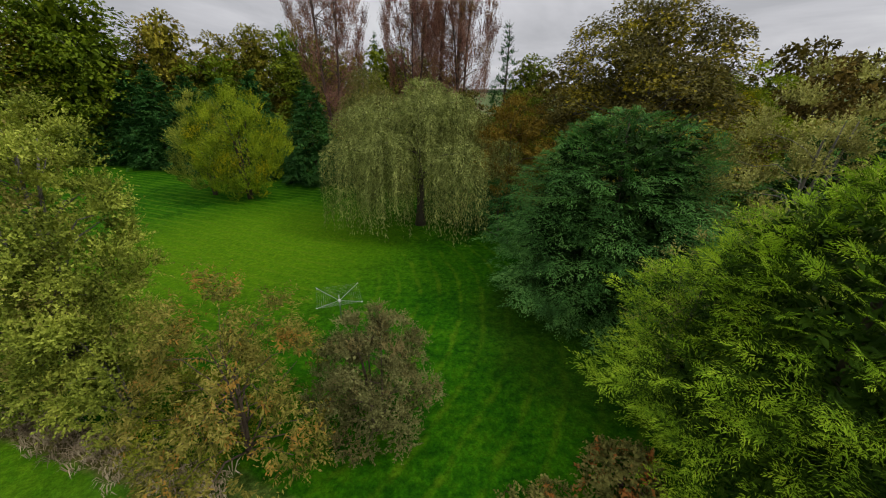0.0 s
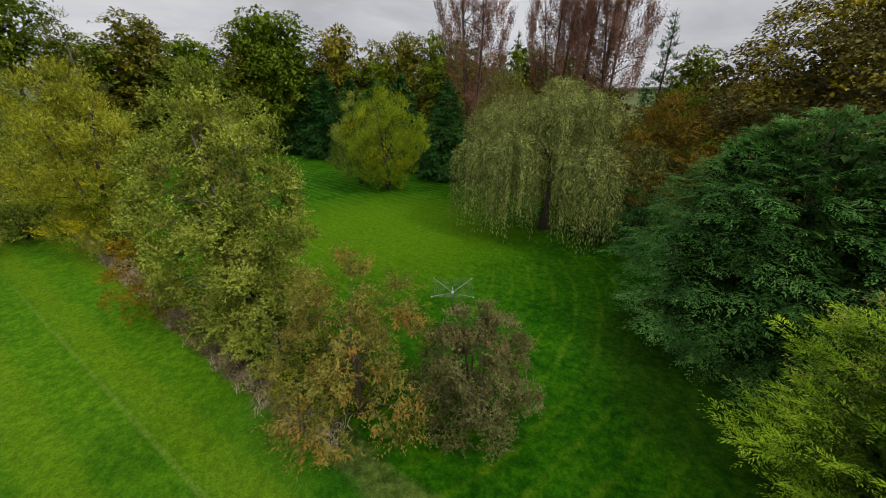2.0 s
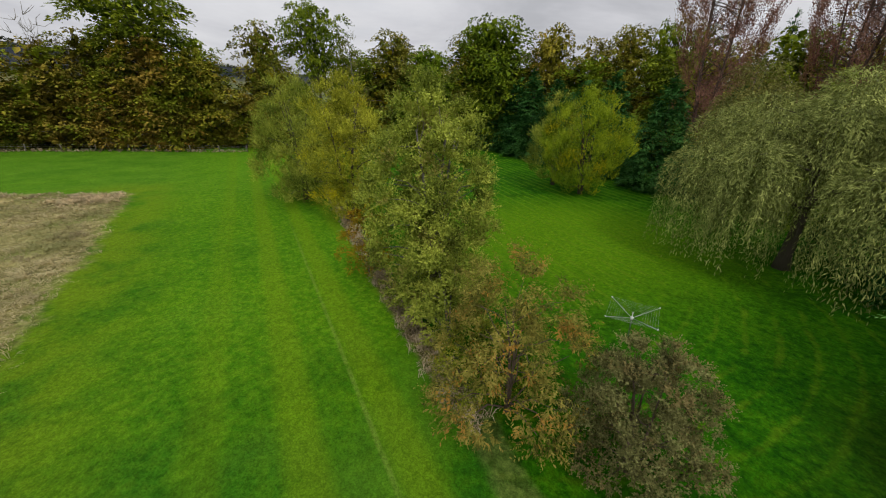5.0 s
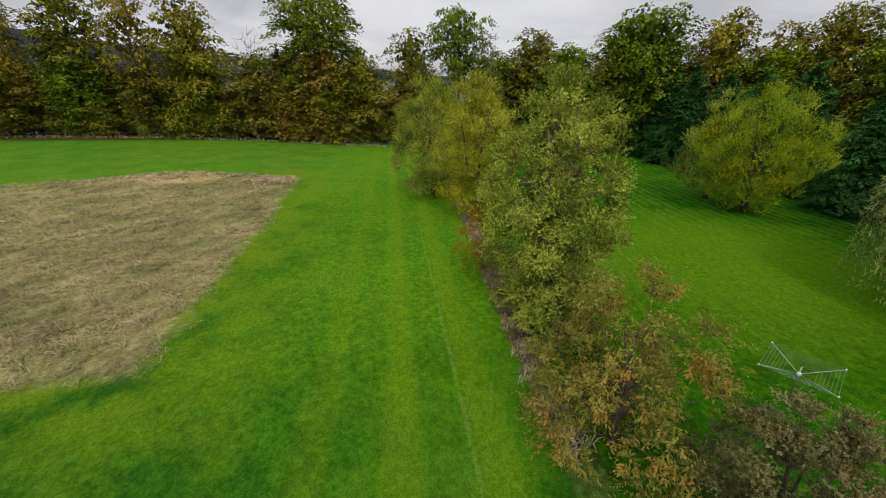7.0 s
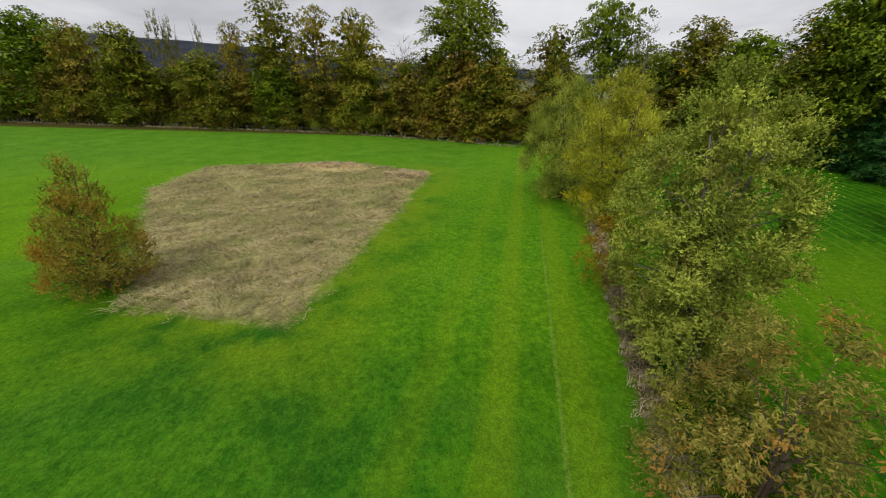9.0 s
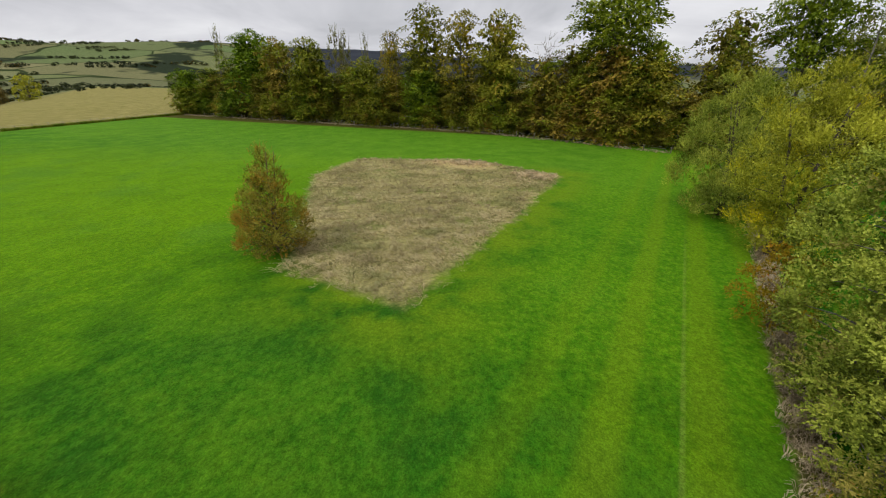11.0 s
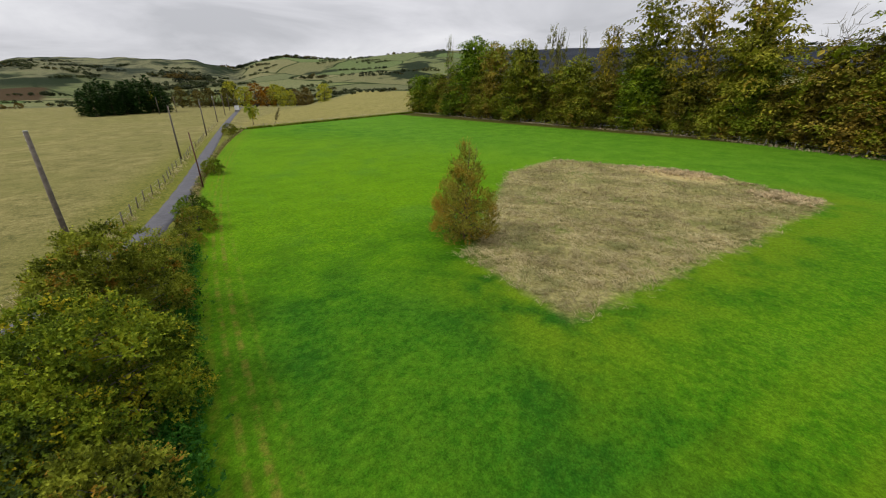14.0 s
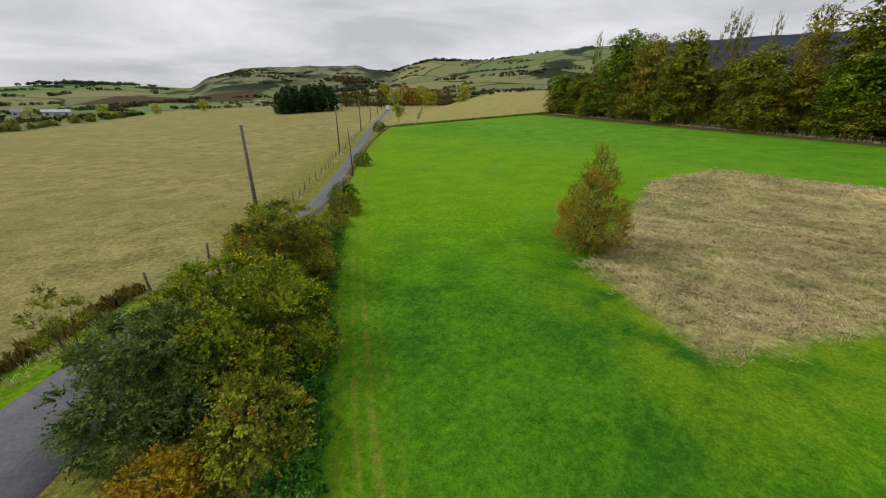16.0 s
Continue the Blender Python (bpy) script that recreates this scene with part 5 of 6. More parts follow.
tree("spindle_bush", (4.4, -8.3), "yellow and orange autumn bush in the hedge", "shrub", L_FLAME, BARK_RED, 1.9, 0.95, 0.1, "pear", 74, nl=20, size=0.3,
     count=620, n=9, length=0.5, leaf=0.12, wide=0.075, up=0.4, trunk_r=0.04, stems=3, share=1.6)
tree("hazel_bush", (2.2, -9.6), "green hazel bush with yellow leaves in the hedge", "shrub", L_HAW, BARK_GREY, 2.7, 1.5, 0.1, "dome", 174, nl=20, size=0.3,
     count=1000, n=9, length=0.45, leaf=0.13, wide=0.085, up=0.3, trunk_r=0.04, stems=3)
tree("elder_sapling", (8.6, -15.4), "thin grey elder sapling beside the lane", "shrub", L_HAW, BARK_RED, 4.2, 1.1, 0.4, "vase", 75, nl=14, size=0.34,
     count=420, n=8, length=0.4, leaf=0.09, wide=0.055, up=1.0, trunk_r=0.04, stems=3, share=1.0)
tree("hawthorn_bush", (-0.6, -26.5), "low brown-green hawthorn bush", "shrub", L_HAW, BARK_GREY, 3.2, 2.0, 0.05, "dome", 76, nl=20, size=0.34, count=1500, n=9, length=0.45, leaf=0.10, wide=0.065, trunk_r=0.05, stems=3)
tree("hawthorn_bush", (5.3, -17.6), "low grey-green hawthorn bush on the verge", "shrub", L_HAW, BARK_GREY, 3.1, 1.9, 0.05, "dome", 176, nl=22, size=0.3, lift=0.5, inner=0.25,
     count=1100, n=9, length=0.45, leaf=0.12, wide=0.08, trunk_r=0.05, stems=3)
tree("hawthorn_bush", (2.6, -25.2), "low dark hawthorn bush on the verge", "shrub", L_HAW, BARK_GREY, 2.9, 1.8, 0.05, "dome", 177, nl=20, size=0.3, lift=0.5, inner=0.25,
     count=900, n=9, length=0.45, leaf=0.13, wide=0.085, trunk_r=0.05, stems=3)
low = tree("gorse_bush", (-3.9, -35.0), "low dark green bush on the verge", "shrub", L_HEDGE, BARK, 2.2, 1.35, 0.05, "dome", 77, nl=18, size=0.36, count=480, n=8, length=0.4, leaf=0.15, wide=0.10, trunk_r=0.04, stems=3, group="bushes on the verge")
copies(low, [(-4.4, -39.5, 1.05), (-10.3, -61.0, 1.05), (-25.0, -113.0, 1.35), (-2.6, -31.5, 0.8)], 14)
tree("viburnum_bush", (4.9, 6.8), "low bush with large grey and red leaves", "shrub", L_BRAMBLE, BARK_RED, 1.3, 1.1, 0.05, "dome", 78, nl=16, size=0.36, count=520, n=7, length=0.36, leaf=0.14, wide=0.10, trunk_r=0.03, stems=3)
tree("bramble_bush", (2.6, 6.0), "low bramble with brown leaves", "shrub", L_BRAMBLE, BARK_RED, 0.8, 1.2, 0.03, "dome", 79, nl=12, size=0.4, count=300, n=7, length=0.3, leaf=0.12, wide=0.08, trunk_r=0.02, stems=3)

# ---- bushes where the pasture drops to the valley ----
rim = random.Random(5)
copies(thorn, [(101 + rim.uniform(-1, 5), -140 - 9.5 * k + rim.uniform(-3, 3), rim.uniform(0.42, 0.85), 0.8) for k in range(24) if k % 7 != 5], 41)

# ---- far trees ----
tree("young_maple", (-37.6, -136.4), "small yellow-green tree beside the lane", "tree", L_YELLOW, BARK, 6.2, 2.1, 2.0, "round", 81, nl=16, size=0.36, count=800, n=8, length=0.6, leaf=0.22, wide=0.13, trunk_r=0.1)
tree("leaning_sapling", (-45.0, -137.5), "thin sapling leaning over in the pale field", "tree", L_DULL, BARK, 5.5, 0.6, 0.6, "column", 82, nl=12, size=0.6, count=160, n=7, length=0.4, leaf=0.18, wide=0.1, trunk_r=0.07, lean=(-2.4, -0.4), top=0.95)
# the cypresses' dark inner colour covers the whole fir
fir = conifer("fir_tree", (-6.0, -243.0), "dark fir in a clump across the pasture", L_CEDAR_OLD_SHADED, L_CEDAR_OLD_SHADED, BARK, 15.5, 4.6, "egg", 83, fill=300, fronds=150, shoots=4, n=3, reach=2.4, leaf=0.95, wide=0.5, group="clump of firs")
copies(fir, [(0.5, -240.0, 0.9), (-11.0, -248.0, 1.05), (-17.0, -246.0, 1.0), (-22.0, -252.0, 1.08), (-3.0, -254.0, 1.05), (-14.0, -258.0, 1.1), (-26.0, -245.0, 0.85), (4.0, -250.0, 0.8)], 15)
beech = tree("autumn_beech", (-84.0, -288.0), "orange and yellow beech beyond the fields", "tree", L_ORANGE, BARK, 15.0, 7.0, 0.6, "dome", 84, nl=26, size=0.3, count=420, n=6, length=1.5, leaf=1.0, wide=0.6, trunk_r=0.4, group="autumn trees by the lane")
copies(beech, [(-92.0, -292.0, 0.9)], 16)
gold = tree("autumn_birch", (-98.0, -290.0), "yellow autumn tree beyond the fields", "tree", L_GOLD, BARK, 15.5, 5.4, 0.6, "pear", 85, nl=22, size=0.32, count=360, n=6, length=1.4, leaf=1.0, wide=0.55, trunk_r=0.3, group="autumn trees by the lane")
copies(gold, [(-76.0, -284.0, 0.85), (-104.0, -296.0, 0.95), (-72.0, -300.0, 1.1), (-112.0, -300.0, 0.8)], 17)
copies(dull, [(-66.0, -290.0, 0.9), (-58.0, -300.0, 0.9), (-120.0, -310.0, 0.9), (-50.0, -292.0, 0.8), (-132.0, -318.0, 1.0), (-42.0, -300.0, 0.85)], 18)
copies(gold, [(-140.0, -300.0, 1.1), (60.0, -352.0, 0.62), (88.0, -340.0, 0.55), (112.0, -318.0, 0.6), (140.0, -300.0, 0.6), (-30.0, -320.0, 0.7), (150.0, -270.0, 0.55), (168.0, -262.0, 0.5)], 19)


def far_woods():
    """Hedges, copses and single trees over the valley and the hill slopes."""
    rng = np.random.default_rng(90)
    x, y, s = [], [], []
    for az0, az1, r0, r1, count, size in ((140, 212, 330, 620, 700, 2.6), (140, 212, 600, 1250, 900, 4.2), (196, 202, 1400, 1500, 140, 8.0), (154, 164, 1380, 1500, 220, 7.0), (138, 154, 1380, 1500, 160, 6.0), (166, 171, 760, 960, 280, 5.0), (176, 186, 900, 1200, 200, 4.0), (60, 140, 250, 1300, 200, 6.0), (210, 300, 350, 1200, 160, 6.0)):
        for k in range(count):
            if k % 14 == 0:
                a, r, d = np.radians(rng.uniform(az0, az1)), r0 + (r1 - r0) * rng.uniform() ** 1.3, rng.uniform(0, 6.28)
                d = a + math.pi / 2 + rng.normal(0, 0.8)
            step = (k % 14) * size * rng.uniform(0.9, 1.3)
            x.append(-r * np.sin(a) - step * np.sin(d))
            y.append(r * np.cos(a) + step * np.cos(d))
            s.append(size * rng.uniform(0.35, 1.0))
    x, y, s = map(np.array, (x, y, s))
    z = near_height(x, y) + hill_height(x, y)
    keep = (np.abs(x + 50) > 60) | (y < -330) | (y > -100)
    x, y, z, s = x[keep], y[keep], z[keep], s[keep]
    m = 28
    d = unit(rng.normal(0, 1, (len(x), m, 3)))
    P = np.stack([x, y, z + s * 0.75], 1)[:, None] + d * (s[:, None, None] * np.array([1.25, 1.25, 0.75]) * rng.uniform(0.5, 1.0, (len(x), m, 1)))
    P, D = P.reshape(-1, 3), d.reshape(-1, 3)
    size = np.repeat(s, m)[:, None]
    a = unit(np.cross(D, rng.normal(0, 1, D.shape)))
    b = unit(np.cross(D, a))
    V = np.stack([P - a * size * 0.36, P + b * size * 0.3 + D * size * 0.1, P + a * size * 0.36, P - b * size * 0.3], 1).reshape(-1, 3)
    return mesh_of("far_woods", V, np.arange(len(V)).reshape(-1, 4), L_FAR)


# leaves of far trees, dulled and blued so the colour carries the haze
L_FAR = leaf_material("distant_hazed_leaf", (0.014, 0.021, 0.030), (0.030, 0.038, 0.044), (0.052, 0.060, 0.056), (0.09, 0.062, 0.04), 0.04, patch=0.012)
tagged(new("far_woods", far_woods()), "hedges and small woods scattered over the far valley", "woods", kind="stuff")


# ---- long grass, stems, nettles ----
def inside_patch(x, y):
    ok = np.ones(len(x), bool)
    for (ax, ay), (bx, by) in zip(PATCH, PATCH[1:] + PATCH[:1]):
        ok &= (bx - ax) * (y - ay) - (by - ay) * (x - ax) > 0
    return ok


def tufts(name, rng, x, y, height, blades, mat, wide=0.02, lean=0.5):
    """Tufts of bent grass blades."""
    P = np.stack([x, y, near_height(x, y) - 0.02], 1)
    k = len(x)
    h = (height * rng.uniform(0.5, 1.25, k))[:, None, None] * rng.uniform(0.6, 1.1, (k, blades, 1))
    th = rng.uniform(0, 6.28, (k, blades))
    wind = np.array([0.35, -0.25, 0]) * lean
    d = np.stack([np.cos(th), np.sin(th), np.zeros_like(th)], -1) * rng.uniform(0.15, 1.0, (k, blades, 1)) * lean + wind
    base = P[:, None] + d * 0.12
    low = 1 / (0.6 + 0.6 * lean)
    tip = base + d * h + np.array([0, 0, low]) * h * rng.uniform(0.35, 1.0, (k, blades, 1))
    mid = base + d * h * 0.4 + np.array([0, 0, 0.7 * low]) * h
    q = np.stack([-np.sin(th), np.cos(th), np.zeros_like(th)], -1) * wide * (0.5 + h)
    V = np.stack([base - q * 0.6, base + q * 0.6, mid + q, tip, mid - q], 2).reshape(-1, 3)
    i = np.arange(0, len(V), 5)
    F = np.concatenate([np.stack([i, i + 1, i + 2, i + 4], 1), np.stack([i + 4, i + 2, i + 3, i + 3], 1)[:0]])
    T = np.stack([i + 4, i + 2, i + 3], 1)
    mid_edge = (V[T[:, 0]] + V[T[:, 1]]) / 2
    V2 = np.concatenate([V, mid_edge])
    F2 = np.stack([T[:, 0], np.arange(len(V), len(V2)), T[:, 1], T[:, 2]], 1)
    return mesh_of(name, V2, np.concatenate([F, F2]), mat)


rng = np.random.default_rng(101)
px, py = rng.uniform(-60, -14, 34000), rng.uniform(-34, 0, 34000)
ok = inside_patch(px + rng.normal(0, 0.45, len(px)), py + rng.normal(0, 0.45, len(py)))
px, py = px[ok], py[ok]
near = rng.uniform(0, 1, len(px)) < np.clip(30 / np.hypot(px, py), 0.3, 1)
px, py = px[near][:9500], py[near][:9500]
bare = (((px + 55.0) / 2.6) ** 2 + ((py + 15.2) / 5.2) ** 2 < 1) & (rng.uniform(0, 1, len(px)) < 0.85)
px, py = px[~bare], py[~bare]
tagged(new("long_grass", tufts("long_grass", rng, px, py, 0.34 + 0.22 * np.sin(px * 2.1 + 1.6 * np.sin(py * 1.3)) * np.sin(py * 2.6 + np.sin(px * 0.9)), 8, STRAW, 0.022, 1.4)), "patch of long dry straw-coloured grass left unmown", "grass", kind="stuff")
ex, ey = [], []
for (ax, ay), (bx, by) in zip(PATCH, PATCH[1:] + PATCH[:1]):
    k = int(math.hypot(bx - ax, by - ay) * 7)
    u = rng.uniform(0, 1, k)
    ex.append(ax + (bx - ax) * u + rng.normal(0, 0.35, k))
    ey.append(ay + (by - ay) * u + rng.normal(0, 0.35, k))
for cx, cy, sx, sy, k in ((-56.5, -15.5, 1.3, 3.2, 350), (-51.2, -3.4, 1.3, 1.3, 300)):
    ex.append(rng.normal(cx, sx, k))
    ey.append(rng.normal(cy, sy, k))
ex, ey = np.concatenate(ex), np.concatenate(ey)
keep = rng.uniform(0, 1, len(ex)) < np.where(np.arange(len(ex)) < len(ex) - 650, 0.0, 0.9)
keep &= inside_patch(ex - 0.6 * np.sign(ex + 40), ey)
ex, ey = ex[keep], ey[keep]
tagged(new("straw_tufts", tufts("straw_tufts", rng, ex, ey, 0.5, 8, STRAW_PALE, 0.045, 1.4)), "taller pale straw tufts round the unmown patch", "grass", kind="stuff")
sx = rng.uniform(-68, -6, 2300)
sy = strip_y(sx) + rng.normal(0.35, 0.32, len(sx))
tagged(new("dead_stems", tufts("dead_stems", rng, sx, sy, 0.42, 10, STEM, 0.016, 0.9)), "strip of dead grey-brown stems along the hedge foot", "grass", kind="stuff")
vy = -rng.uniform(0, 1, 2600) ** 1.4 * 118 - 5
vx = edge_x(vy) + 0.2 + np.abs(rng.normal(0, 1, len(vy))) * np.interp(-vy, [5, 28, 34, 120], [0.9, 0.9, 0.32, 0.5])
tagged(new("verge_grass", tufts("verge_grass", rng, vx, vy, 0.42, 8, VERGE, 0.03, 0.8)), "rough grass on the verge of the lane", "grass", kind="stuff")
ny = -rng.uniform(5, 30, 2600)
nx = edge_x(ny) + rng.normal(0.2, 0.4, len(ny))
P = np.stack([nx, ny, rng.uniform(0.05, 0.55, len(nx))], 1)
nv, nf = sprays(rng, P, rng.normal(0, 0.5, P.shape) + np.array([0, 0, 1.2]), 0.45, 8, 0.15, 0.10, 60, 0.0, 0.0, 0.3)
tagged(new("nettles", mesh_of("nettles", nv, nf, L_NETTLE)), "low dark green nettles along the foot of the bushes", "plants", kind="stuff")
hx = rng.uniform(-106, -86, 1500)
hy = rng.uniform(-135, 18, 1500)
hx = np.interp(-hy, [-20, 2, 24, 46, 74, 125, 135], [-77.5, -87, -94.3, -95.5, -96.5, -99.5, -102]) + rng.normal(-0.6, 0.7, len(hy))
tagged(new("edge_grass", tufts("edge_grass", rng, hx, hy, 0.4, 9, STEM, 0.04, 0.8)), "rough dry grass along the foot of the tree belt", "grass", kind="stuff")
fx = rng.uniform(-110, -27, 1300)
fy = -119.7 + 0.122 * fx + rng.normal(0, 0.35, len(fx))
tagged(new("ditch_grass", tufts("ditch_grass", rng, fx, fy, 0.7, 8, GRASS, 0.05, 0.6)), "line of rough brown grass along the field's far fence", "grass", kind="stuff")


hr = np.random.default_rng(23)
hv = hr.uniform(0, 1, 900)
tagged(new("low_hedge", tufts("low_hedge", hr, 9.2 + 10.0 * hv + hr.normal(0, 0.22, 900), -23.6 + 22.4 * hv + hr.normal(0, 0.15, 900), 0.62, 12, STEM_DARK, 0.03, 0.45)), "low brown clipped hedge across the lane", "hedge", kind="stuff")


# ---- rotary clothes dryer, folded open on the lawn ----
def rotary_dryer(x, y, turn):
    root = tagged(new("rotary_dryer"), "metal rotary clothes dryer with strung arms on the lawn", "clothes dryer")
    root.location, root.rotation_euler[2], root.scale = (x, y, ground_z(x, y)), turn, (0.88, 0.88, 0.82)
    part("pole", mesh_of("pole", *tube([(0, 0, -0.2), (0, 0, 0.9), (0, 0, 1.62)], [0.028, 0.026, 0.024], 10), METAL, True), root)
    part("hub", mesh_of("hub", *tube([(0, 0, 1.12), (0, 0, 1.16), (0, 0, 1.3), (0, 0, 1.34)], [0.045, 0.08, 0.08, 0.045], 12), PLASTIC, True), root, "white plastic hub")
    ends = []
    for i in range(4):
        a = i * math.pi / 2
        e = Vector((1.62 * math.cos(a), 1.62 * math.sin(a), 1.62))
        ends.append(e)
        arm = part("arm", mesh_of("arm", *tube([(0, 0, 1.24), tuple(e * 0.5 + Vector((0, 0, 0.62))), tuple(e)], [0.015, 0.015, 0.014], 8), METAL, True), root)
        part("end_cap", mesh_of("end_cap", *tube([tuple(e * 0.985), tuple(e * 1.015)], [0.03, 0.03], 8), PLASTIC, True), arm, "white end cap")
    for i in range(4):
        p, q = ends[i], ends[(i + 1) % 4]
        for k in range(7):
            s = 0.42 + 0.58 * k / 6
            a0, b0 = Vector((0, 0, 1.24)).lerp(p, s), Vector((0, 0, 1.24)).lerp(q, s)
            m = (a0 + b0) / 2 - Vector((0, 0, 0.03))
            part("line", mesh_of("line", *tube([tuple(a0), tuple(m), tuple(b0)], [0.003, 0.003, 0.003], 4), CORD), root)


rotary_dryer(-5.1, 15.6, 1.10)


# ---- poles, posts, fences ----
def utility_pole(x, y, height, turn, label, fittings=True):
    root = tagged(new("utility_pole"), label, "pole", "poles along the lane")
    root.location, root.rotation_euler[2] = (x, y, ground_z(x, y)), turn
    part("mast", mesh_of("mast", *tube([(0, 0, -0.6), (0.01, 0, height * 0.5), (0.0, 0.02, height)], [0.16, 0.14, 0.11], 10), POLE, True), root)
    part("cap", mesh_of("cap", *tube([(0, 0.02, height), (0, 0.02, height + 0.05)], [0.125, 0.1], 10), METAL, True), root)
    if fittings:
        for k in range(4):
            z = height - 0.25 - 0.32 * k
            br = part("bracket", bm_mesh("bracket", box(-0.04, -0.26, z - 0.03, 0.04, -0.08, z + 0.03, 0.008), METAL), root)
            part("insulator", mesh_of("insulator", *tube([(0, -0.24, z + 0.03), (0, -0.24, z + 0.07), (0, -0.24, z + 0.13), (0, -0.24, z + 0.16)], [0.03, 0.055, 0.05, 0.025], 8), PLASTIC, True), br, "white insulator")


utility_pole(3.35, -32.0, 8.45, 0.4, "weathered wooden utility pole with white insulators")
for k, (x, y) in enumerate([(-9.0, -79.5), (-20.0, -116.0), (-31.5, -157.5), (-42.0, -192.0), (-52.0, -226.0), (-64, -262)]):
    utility_pole(x, y, 8.7, 0.3 * k, "wooden utility pole beside the lane", k < 3)
for x, y in ((-30.0, -236.0), (-22.0, -228.0)):
    utility_pole(x, y, 7.5, 0.0, "wooden utility pole near the firs", False)

post = tagged(new("marker_post"), "thin dark red leaning post on the verge", "post")
post.location = (-7.5, -53.0, ground_z(-7.5, -53.0))
part("shaft", mesh_of("shaft", *tube([(0, 0, -0.4), (0.05, 0, 3.2), (0.14, 0, 6.4)], [0.085, 0.075, 0.06], 8), RUST, True), post)
part("cap", mesh_of("cap", *tube([(0.14, 0, 6.4), (0.142, 0, 6.48)], [0.07, 0.05], 8), RUST, True), post)


def fence_post(h=1.15, r=0.055):
    return mesh_of("post", *tube([(0, 0, -0.3), (0.01, 0, h * 0.6), (0, 0.01, h), (0, 0.01, h + 0.03)], [r, r, r * 0.95, r * 0.5], 7), WOOD, True)


def fence(label, pts, r, wires=(0.4, 0.75, 1.05), wire_r=0.006):
    root = tagged(new("fence"), label, "fence")
    x0, y0 = pts[0]
    root.location = (x0, y0, 0)
    me = fence_post(1.15, r)
    jit = random.Random(len(pts))
    tops = []
    for x, y in pts:
        p = part("post", me, root)
        p.location = (x - x0, y - y0, ground_z(x, y))
        p.rotation_euler = (jit.uniform(-0.06, 0.06), jit.uniform(-0.06, 0.06), jit.uniform(0, 3))
        tops.append((x - x0, y - y0, ground_z(x, y)))
    for h in wires:
        part("wire", mesh_of("wire", *tube([(a, b, c + h) for a, b, c in tops], [wire_r] * len(tops), 4), METAL), root)


lane_posts = []
for k in range(60):
    q, a = lane_at(3.3 + k * 0.17)
    lane_posts.append((q.x + a.x * (2.9 + 0.2 * math.sin(k)), q.y + a.y * (2.9 + 0.2 * math.sin(k))))
fence("weathered post and wire fence along the pasture", lane_posts[:32], 0.055)
fence("short length of old fence with a leaning post", [(8.7, -23.4), (6.4, -27.4)], 0.075)
fence("post and wire fence at the field's far end", [(-27 - i * 3.4, -119.7 + 0.122 * (-27 - i * 3.4) - 0.5) for i in range(25)], 0.06, wire_r=0.008)
fence("old post and wire fence under the tree belt", [(float(np.interp(-yy, [-20, 2, 24, 46, 74, 125], [-77.5, -87, -94.3, -95.5, -96.5, -99.5])) - 0.3, yy) for yy in [18 - i * 4.3 for i in range(33)]], 0.09)
bx, by = [], []
for k in range(700):
    q, a = lane_at(random.uniform(1.2, 8.5))
    o = random.choice((2.3, 2.7, 3.1)) + random.gauss(0, 0.2)
    bx.append(q.x + a.x * o)
    by.append(q.y + a.y * o)
tagged(new("bank_grass", tufts("bank_grass", np.random.default_rng(7), np.array(bx), np.array(by), 0.4, 9, STRAW, 0.016, 0.9)), "dry brown grass and stems along the pasture fence", "grass", kind="stuff")


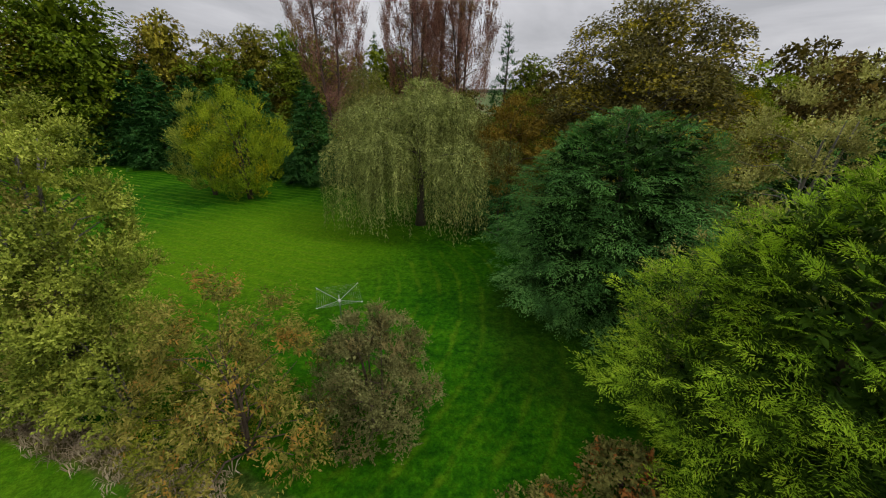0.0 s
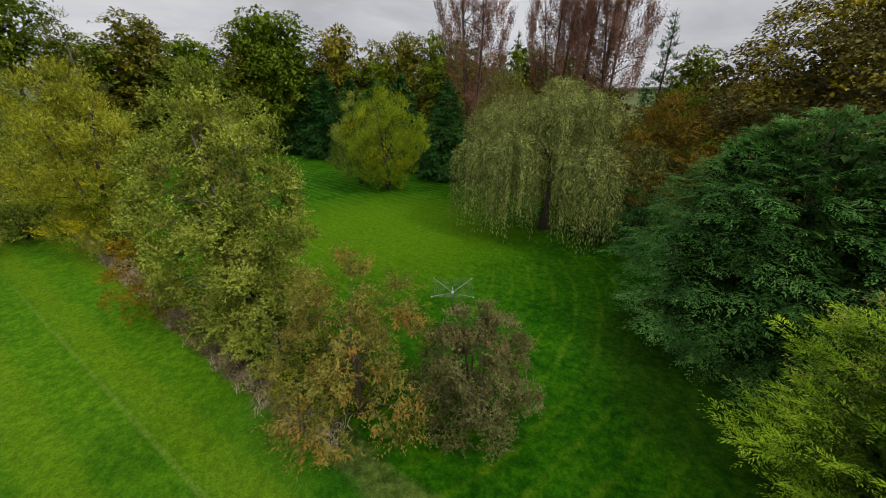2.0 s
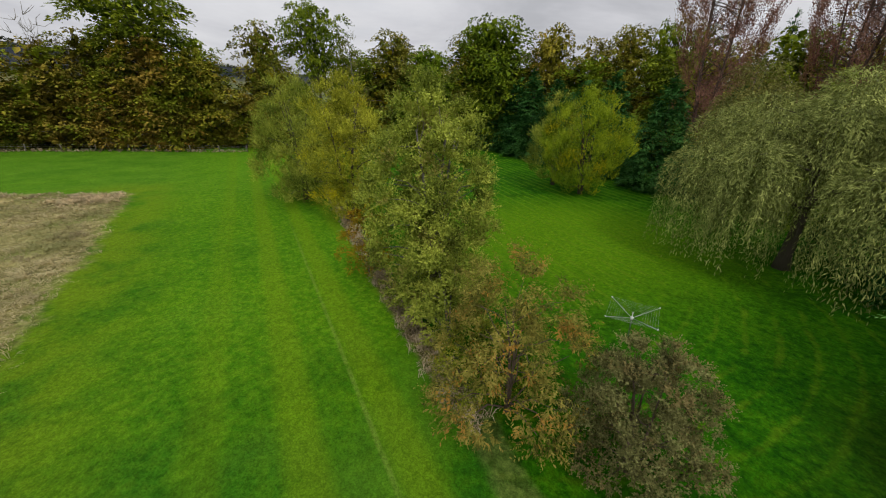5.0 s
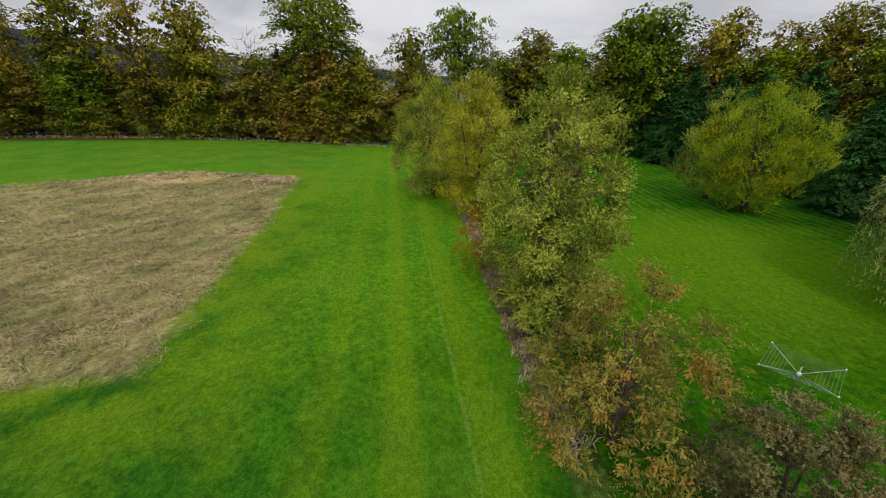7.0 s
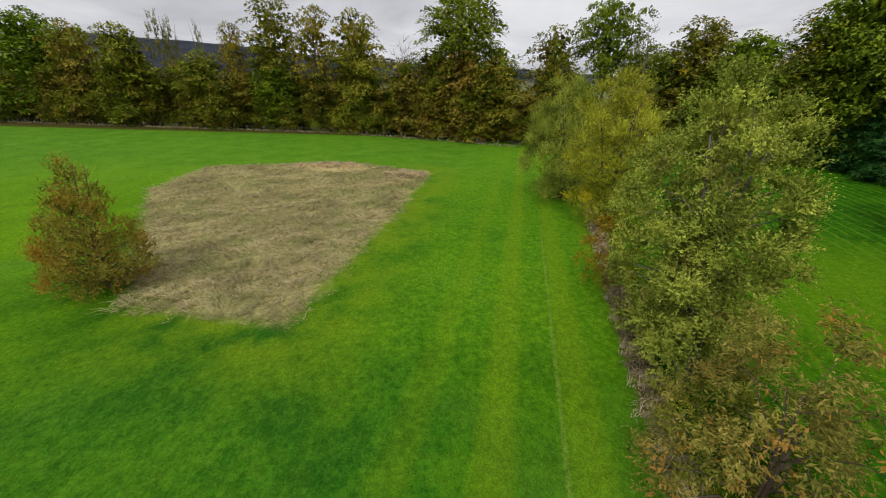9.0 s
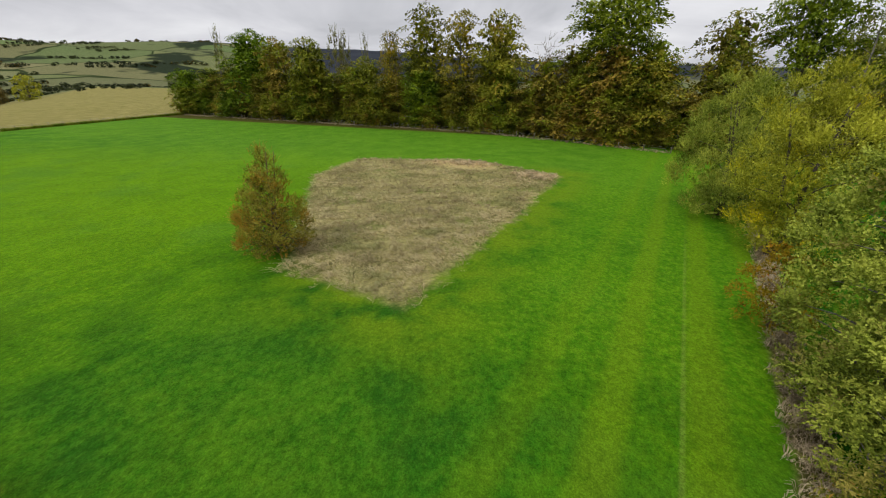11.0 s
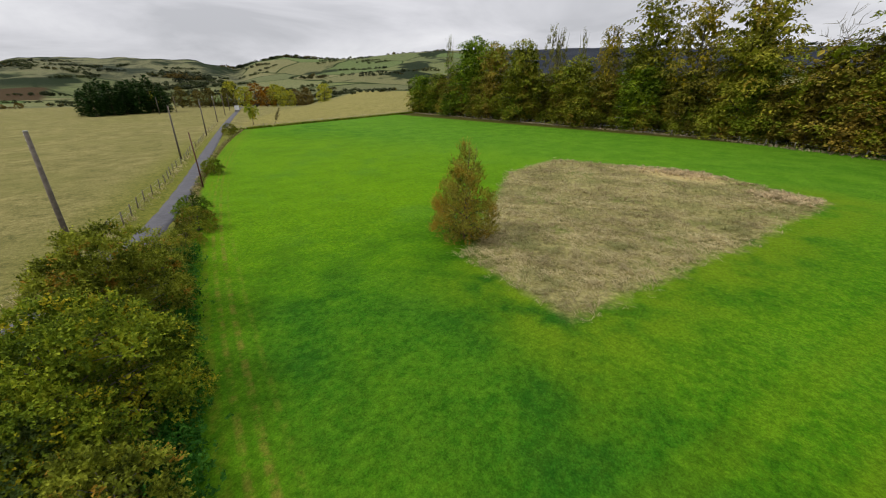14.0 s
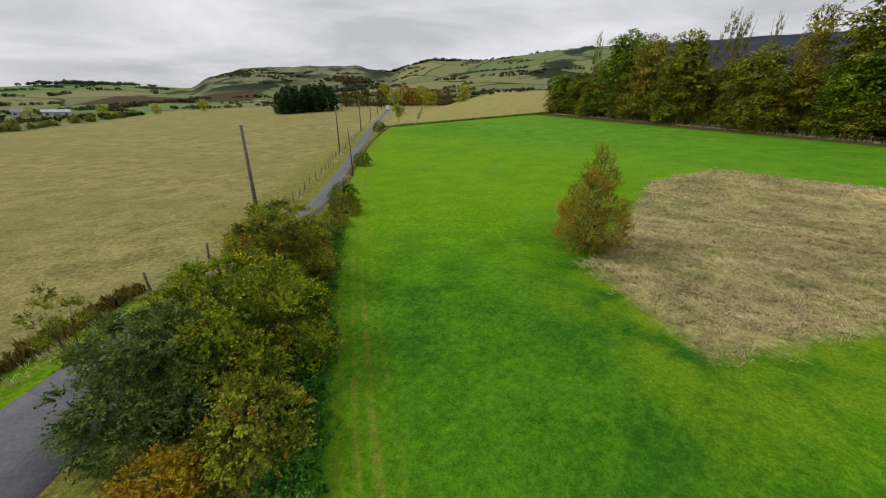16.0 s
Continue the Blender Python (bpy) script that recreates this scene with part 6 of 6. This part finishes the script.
# ---- the white van ----
def van(x, y, turn):
    root = tagged(new("van"), "white box van standing on the lane", "van")
    root.location, root.rotation_euler[2] = (x, y, ground_z(x, y) + 0.06), turn
    part("box_body", bm_mesh("box_body", box(-1.05, -2.0, 0.55, 1.05, 1.3, 2.75, 0.06), WHITE), root)
    cab = part("cab", bm_mesh("cab", box(-0.95, 1.32, 0.45, 0.95, 2.9, 2.0, 0.14), WHITE), root)
    part("windscreen", bm_mesh("windscreen", box(-0.8, 2.86, 1.2, 0.8, 2.93, 1.85, 0.02), GLASS), cab)
    part("rear_door", bm_mesh("rear_door", box(-0.98, -2.05, 0.6, 0.98, -2.003, 2.65, 0.01), WHITE), root)
    part("bumper", bm_mesh("bumper", box(-0.95, -2.12, 0.42, 0.95, -1.98, 0.54, 0.02), TYRE), root)
    for sx in (-1, 1):
        for wy in (-1.2, 2.1):
            wh = part("wheel", mesh_of("wheel", *tube([(sx * 0.72, wy, 0.34), (sx * 0.76, wy, 0.34), (sx * 0.96, wy, 0.34), (sx * 1.0, wy, 0.34)], [0.28, 0.34, 0.34, 0.28], 16), TYRE, True), root)
            part("rim", mesh_of("rim", *tube([(sx * 0.98, wy, 0.34), (sx * 1.012, wy, 0.34)], [0.2, 0.17], 12), METAL, True), wh)


van(-53.2, -216.5, 2.9)


# ---- far farm buildings ----
def shed(x, y, width, depth, high, turn, roof_mat, label):
    root = tagged(new("farm_shed"), label, "building", "distant farm")
    z = float(near_height(np.float64(x), np.float64(y)) + hill_height(np.float64(x), np.float64(y)))
    root.location, root.rotation_euler[2] = (x, y, z - 0.3), turn
    part("wall", bm_mesh("wall", box(-width / 2, -depth / 2, 0, width / 2, depth / 2, high, 0.05), RENDER), root)
    a, b, h = width / 2 + 0.4, depth / 2 + 0.4, high + depth * 0.22
    v = [(-a, -b, high), (a, -b, high), (a, 0, h), (-a, 0, h), (-a, b, high), (a, b, high), (-a, -b, high + 0.2), (a, -b, high + 0.2), (a, 0, h + 0.2), (-a, 0, h + 0.2), (-a, b, high + 0.2), (a, b, high + 0.2)]
    f = [(0, 3, 2, 1), (3, 4, 5, 2), (6, 7, 8, 9), (9, 8, 11, 10), (0, 1, 7, 6), (4, 10, 11, 5), (1, 2, 8, 7), (2, 5, 11, 8), (0, 6, 9, 3), (3, 9, 10, 4)]
    part("roof", mesh_of("roof", v, f, roof_mat), root)
    part("door", bm_mesh("door", box(-width * 0.12, depth / 2 - 0.02, 0.02, width * 0.12, depth / 2 + 0.08, high * 0.75, 0.02), SLATE), root)
    for sx in (-0.33, 0.33):
        part("window", bm_mesh("window", box(width * sx - 0.9, depth / 2 - 0.02, high * 0.4, width * sx + 0.9, depth / 2 + 0.07, high * 0.75, 0.02), GLASS), root)


for x, y, wd, dp, hg, tn, rf, lb in ((232, -420, 20, 10, 4, 0.5, RENDER, "pale grey farm shed in the valley"), (205, -430, 12, 8, 4, 0.4, SLATE, "white farm building in the valley"),
                                     (262, -440, 22, 12, 5, 0.6, SLATE, "slate-roofed farm building in the valley"), (168, -395, 16, 8, 3.6, 0.4, RENDER, "long grey farm shed in the valley"),
                                     (-115, -470, 14, 8, 5, 0.2, SLATE, "slate-roofed farmhouse in the valley")):
    shed(x, y, wd, dp, hg, tn, rf, lb)
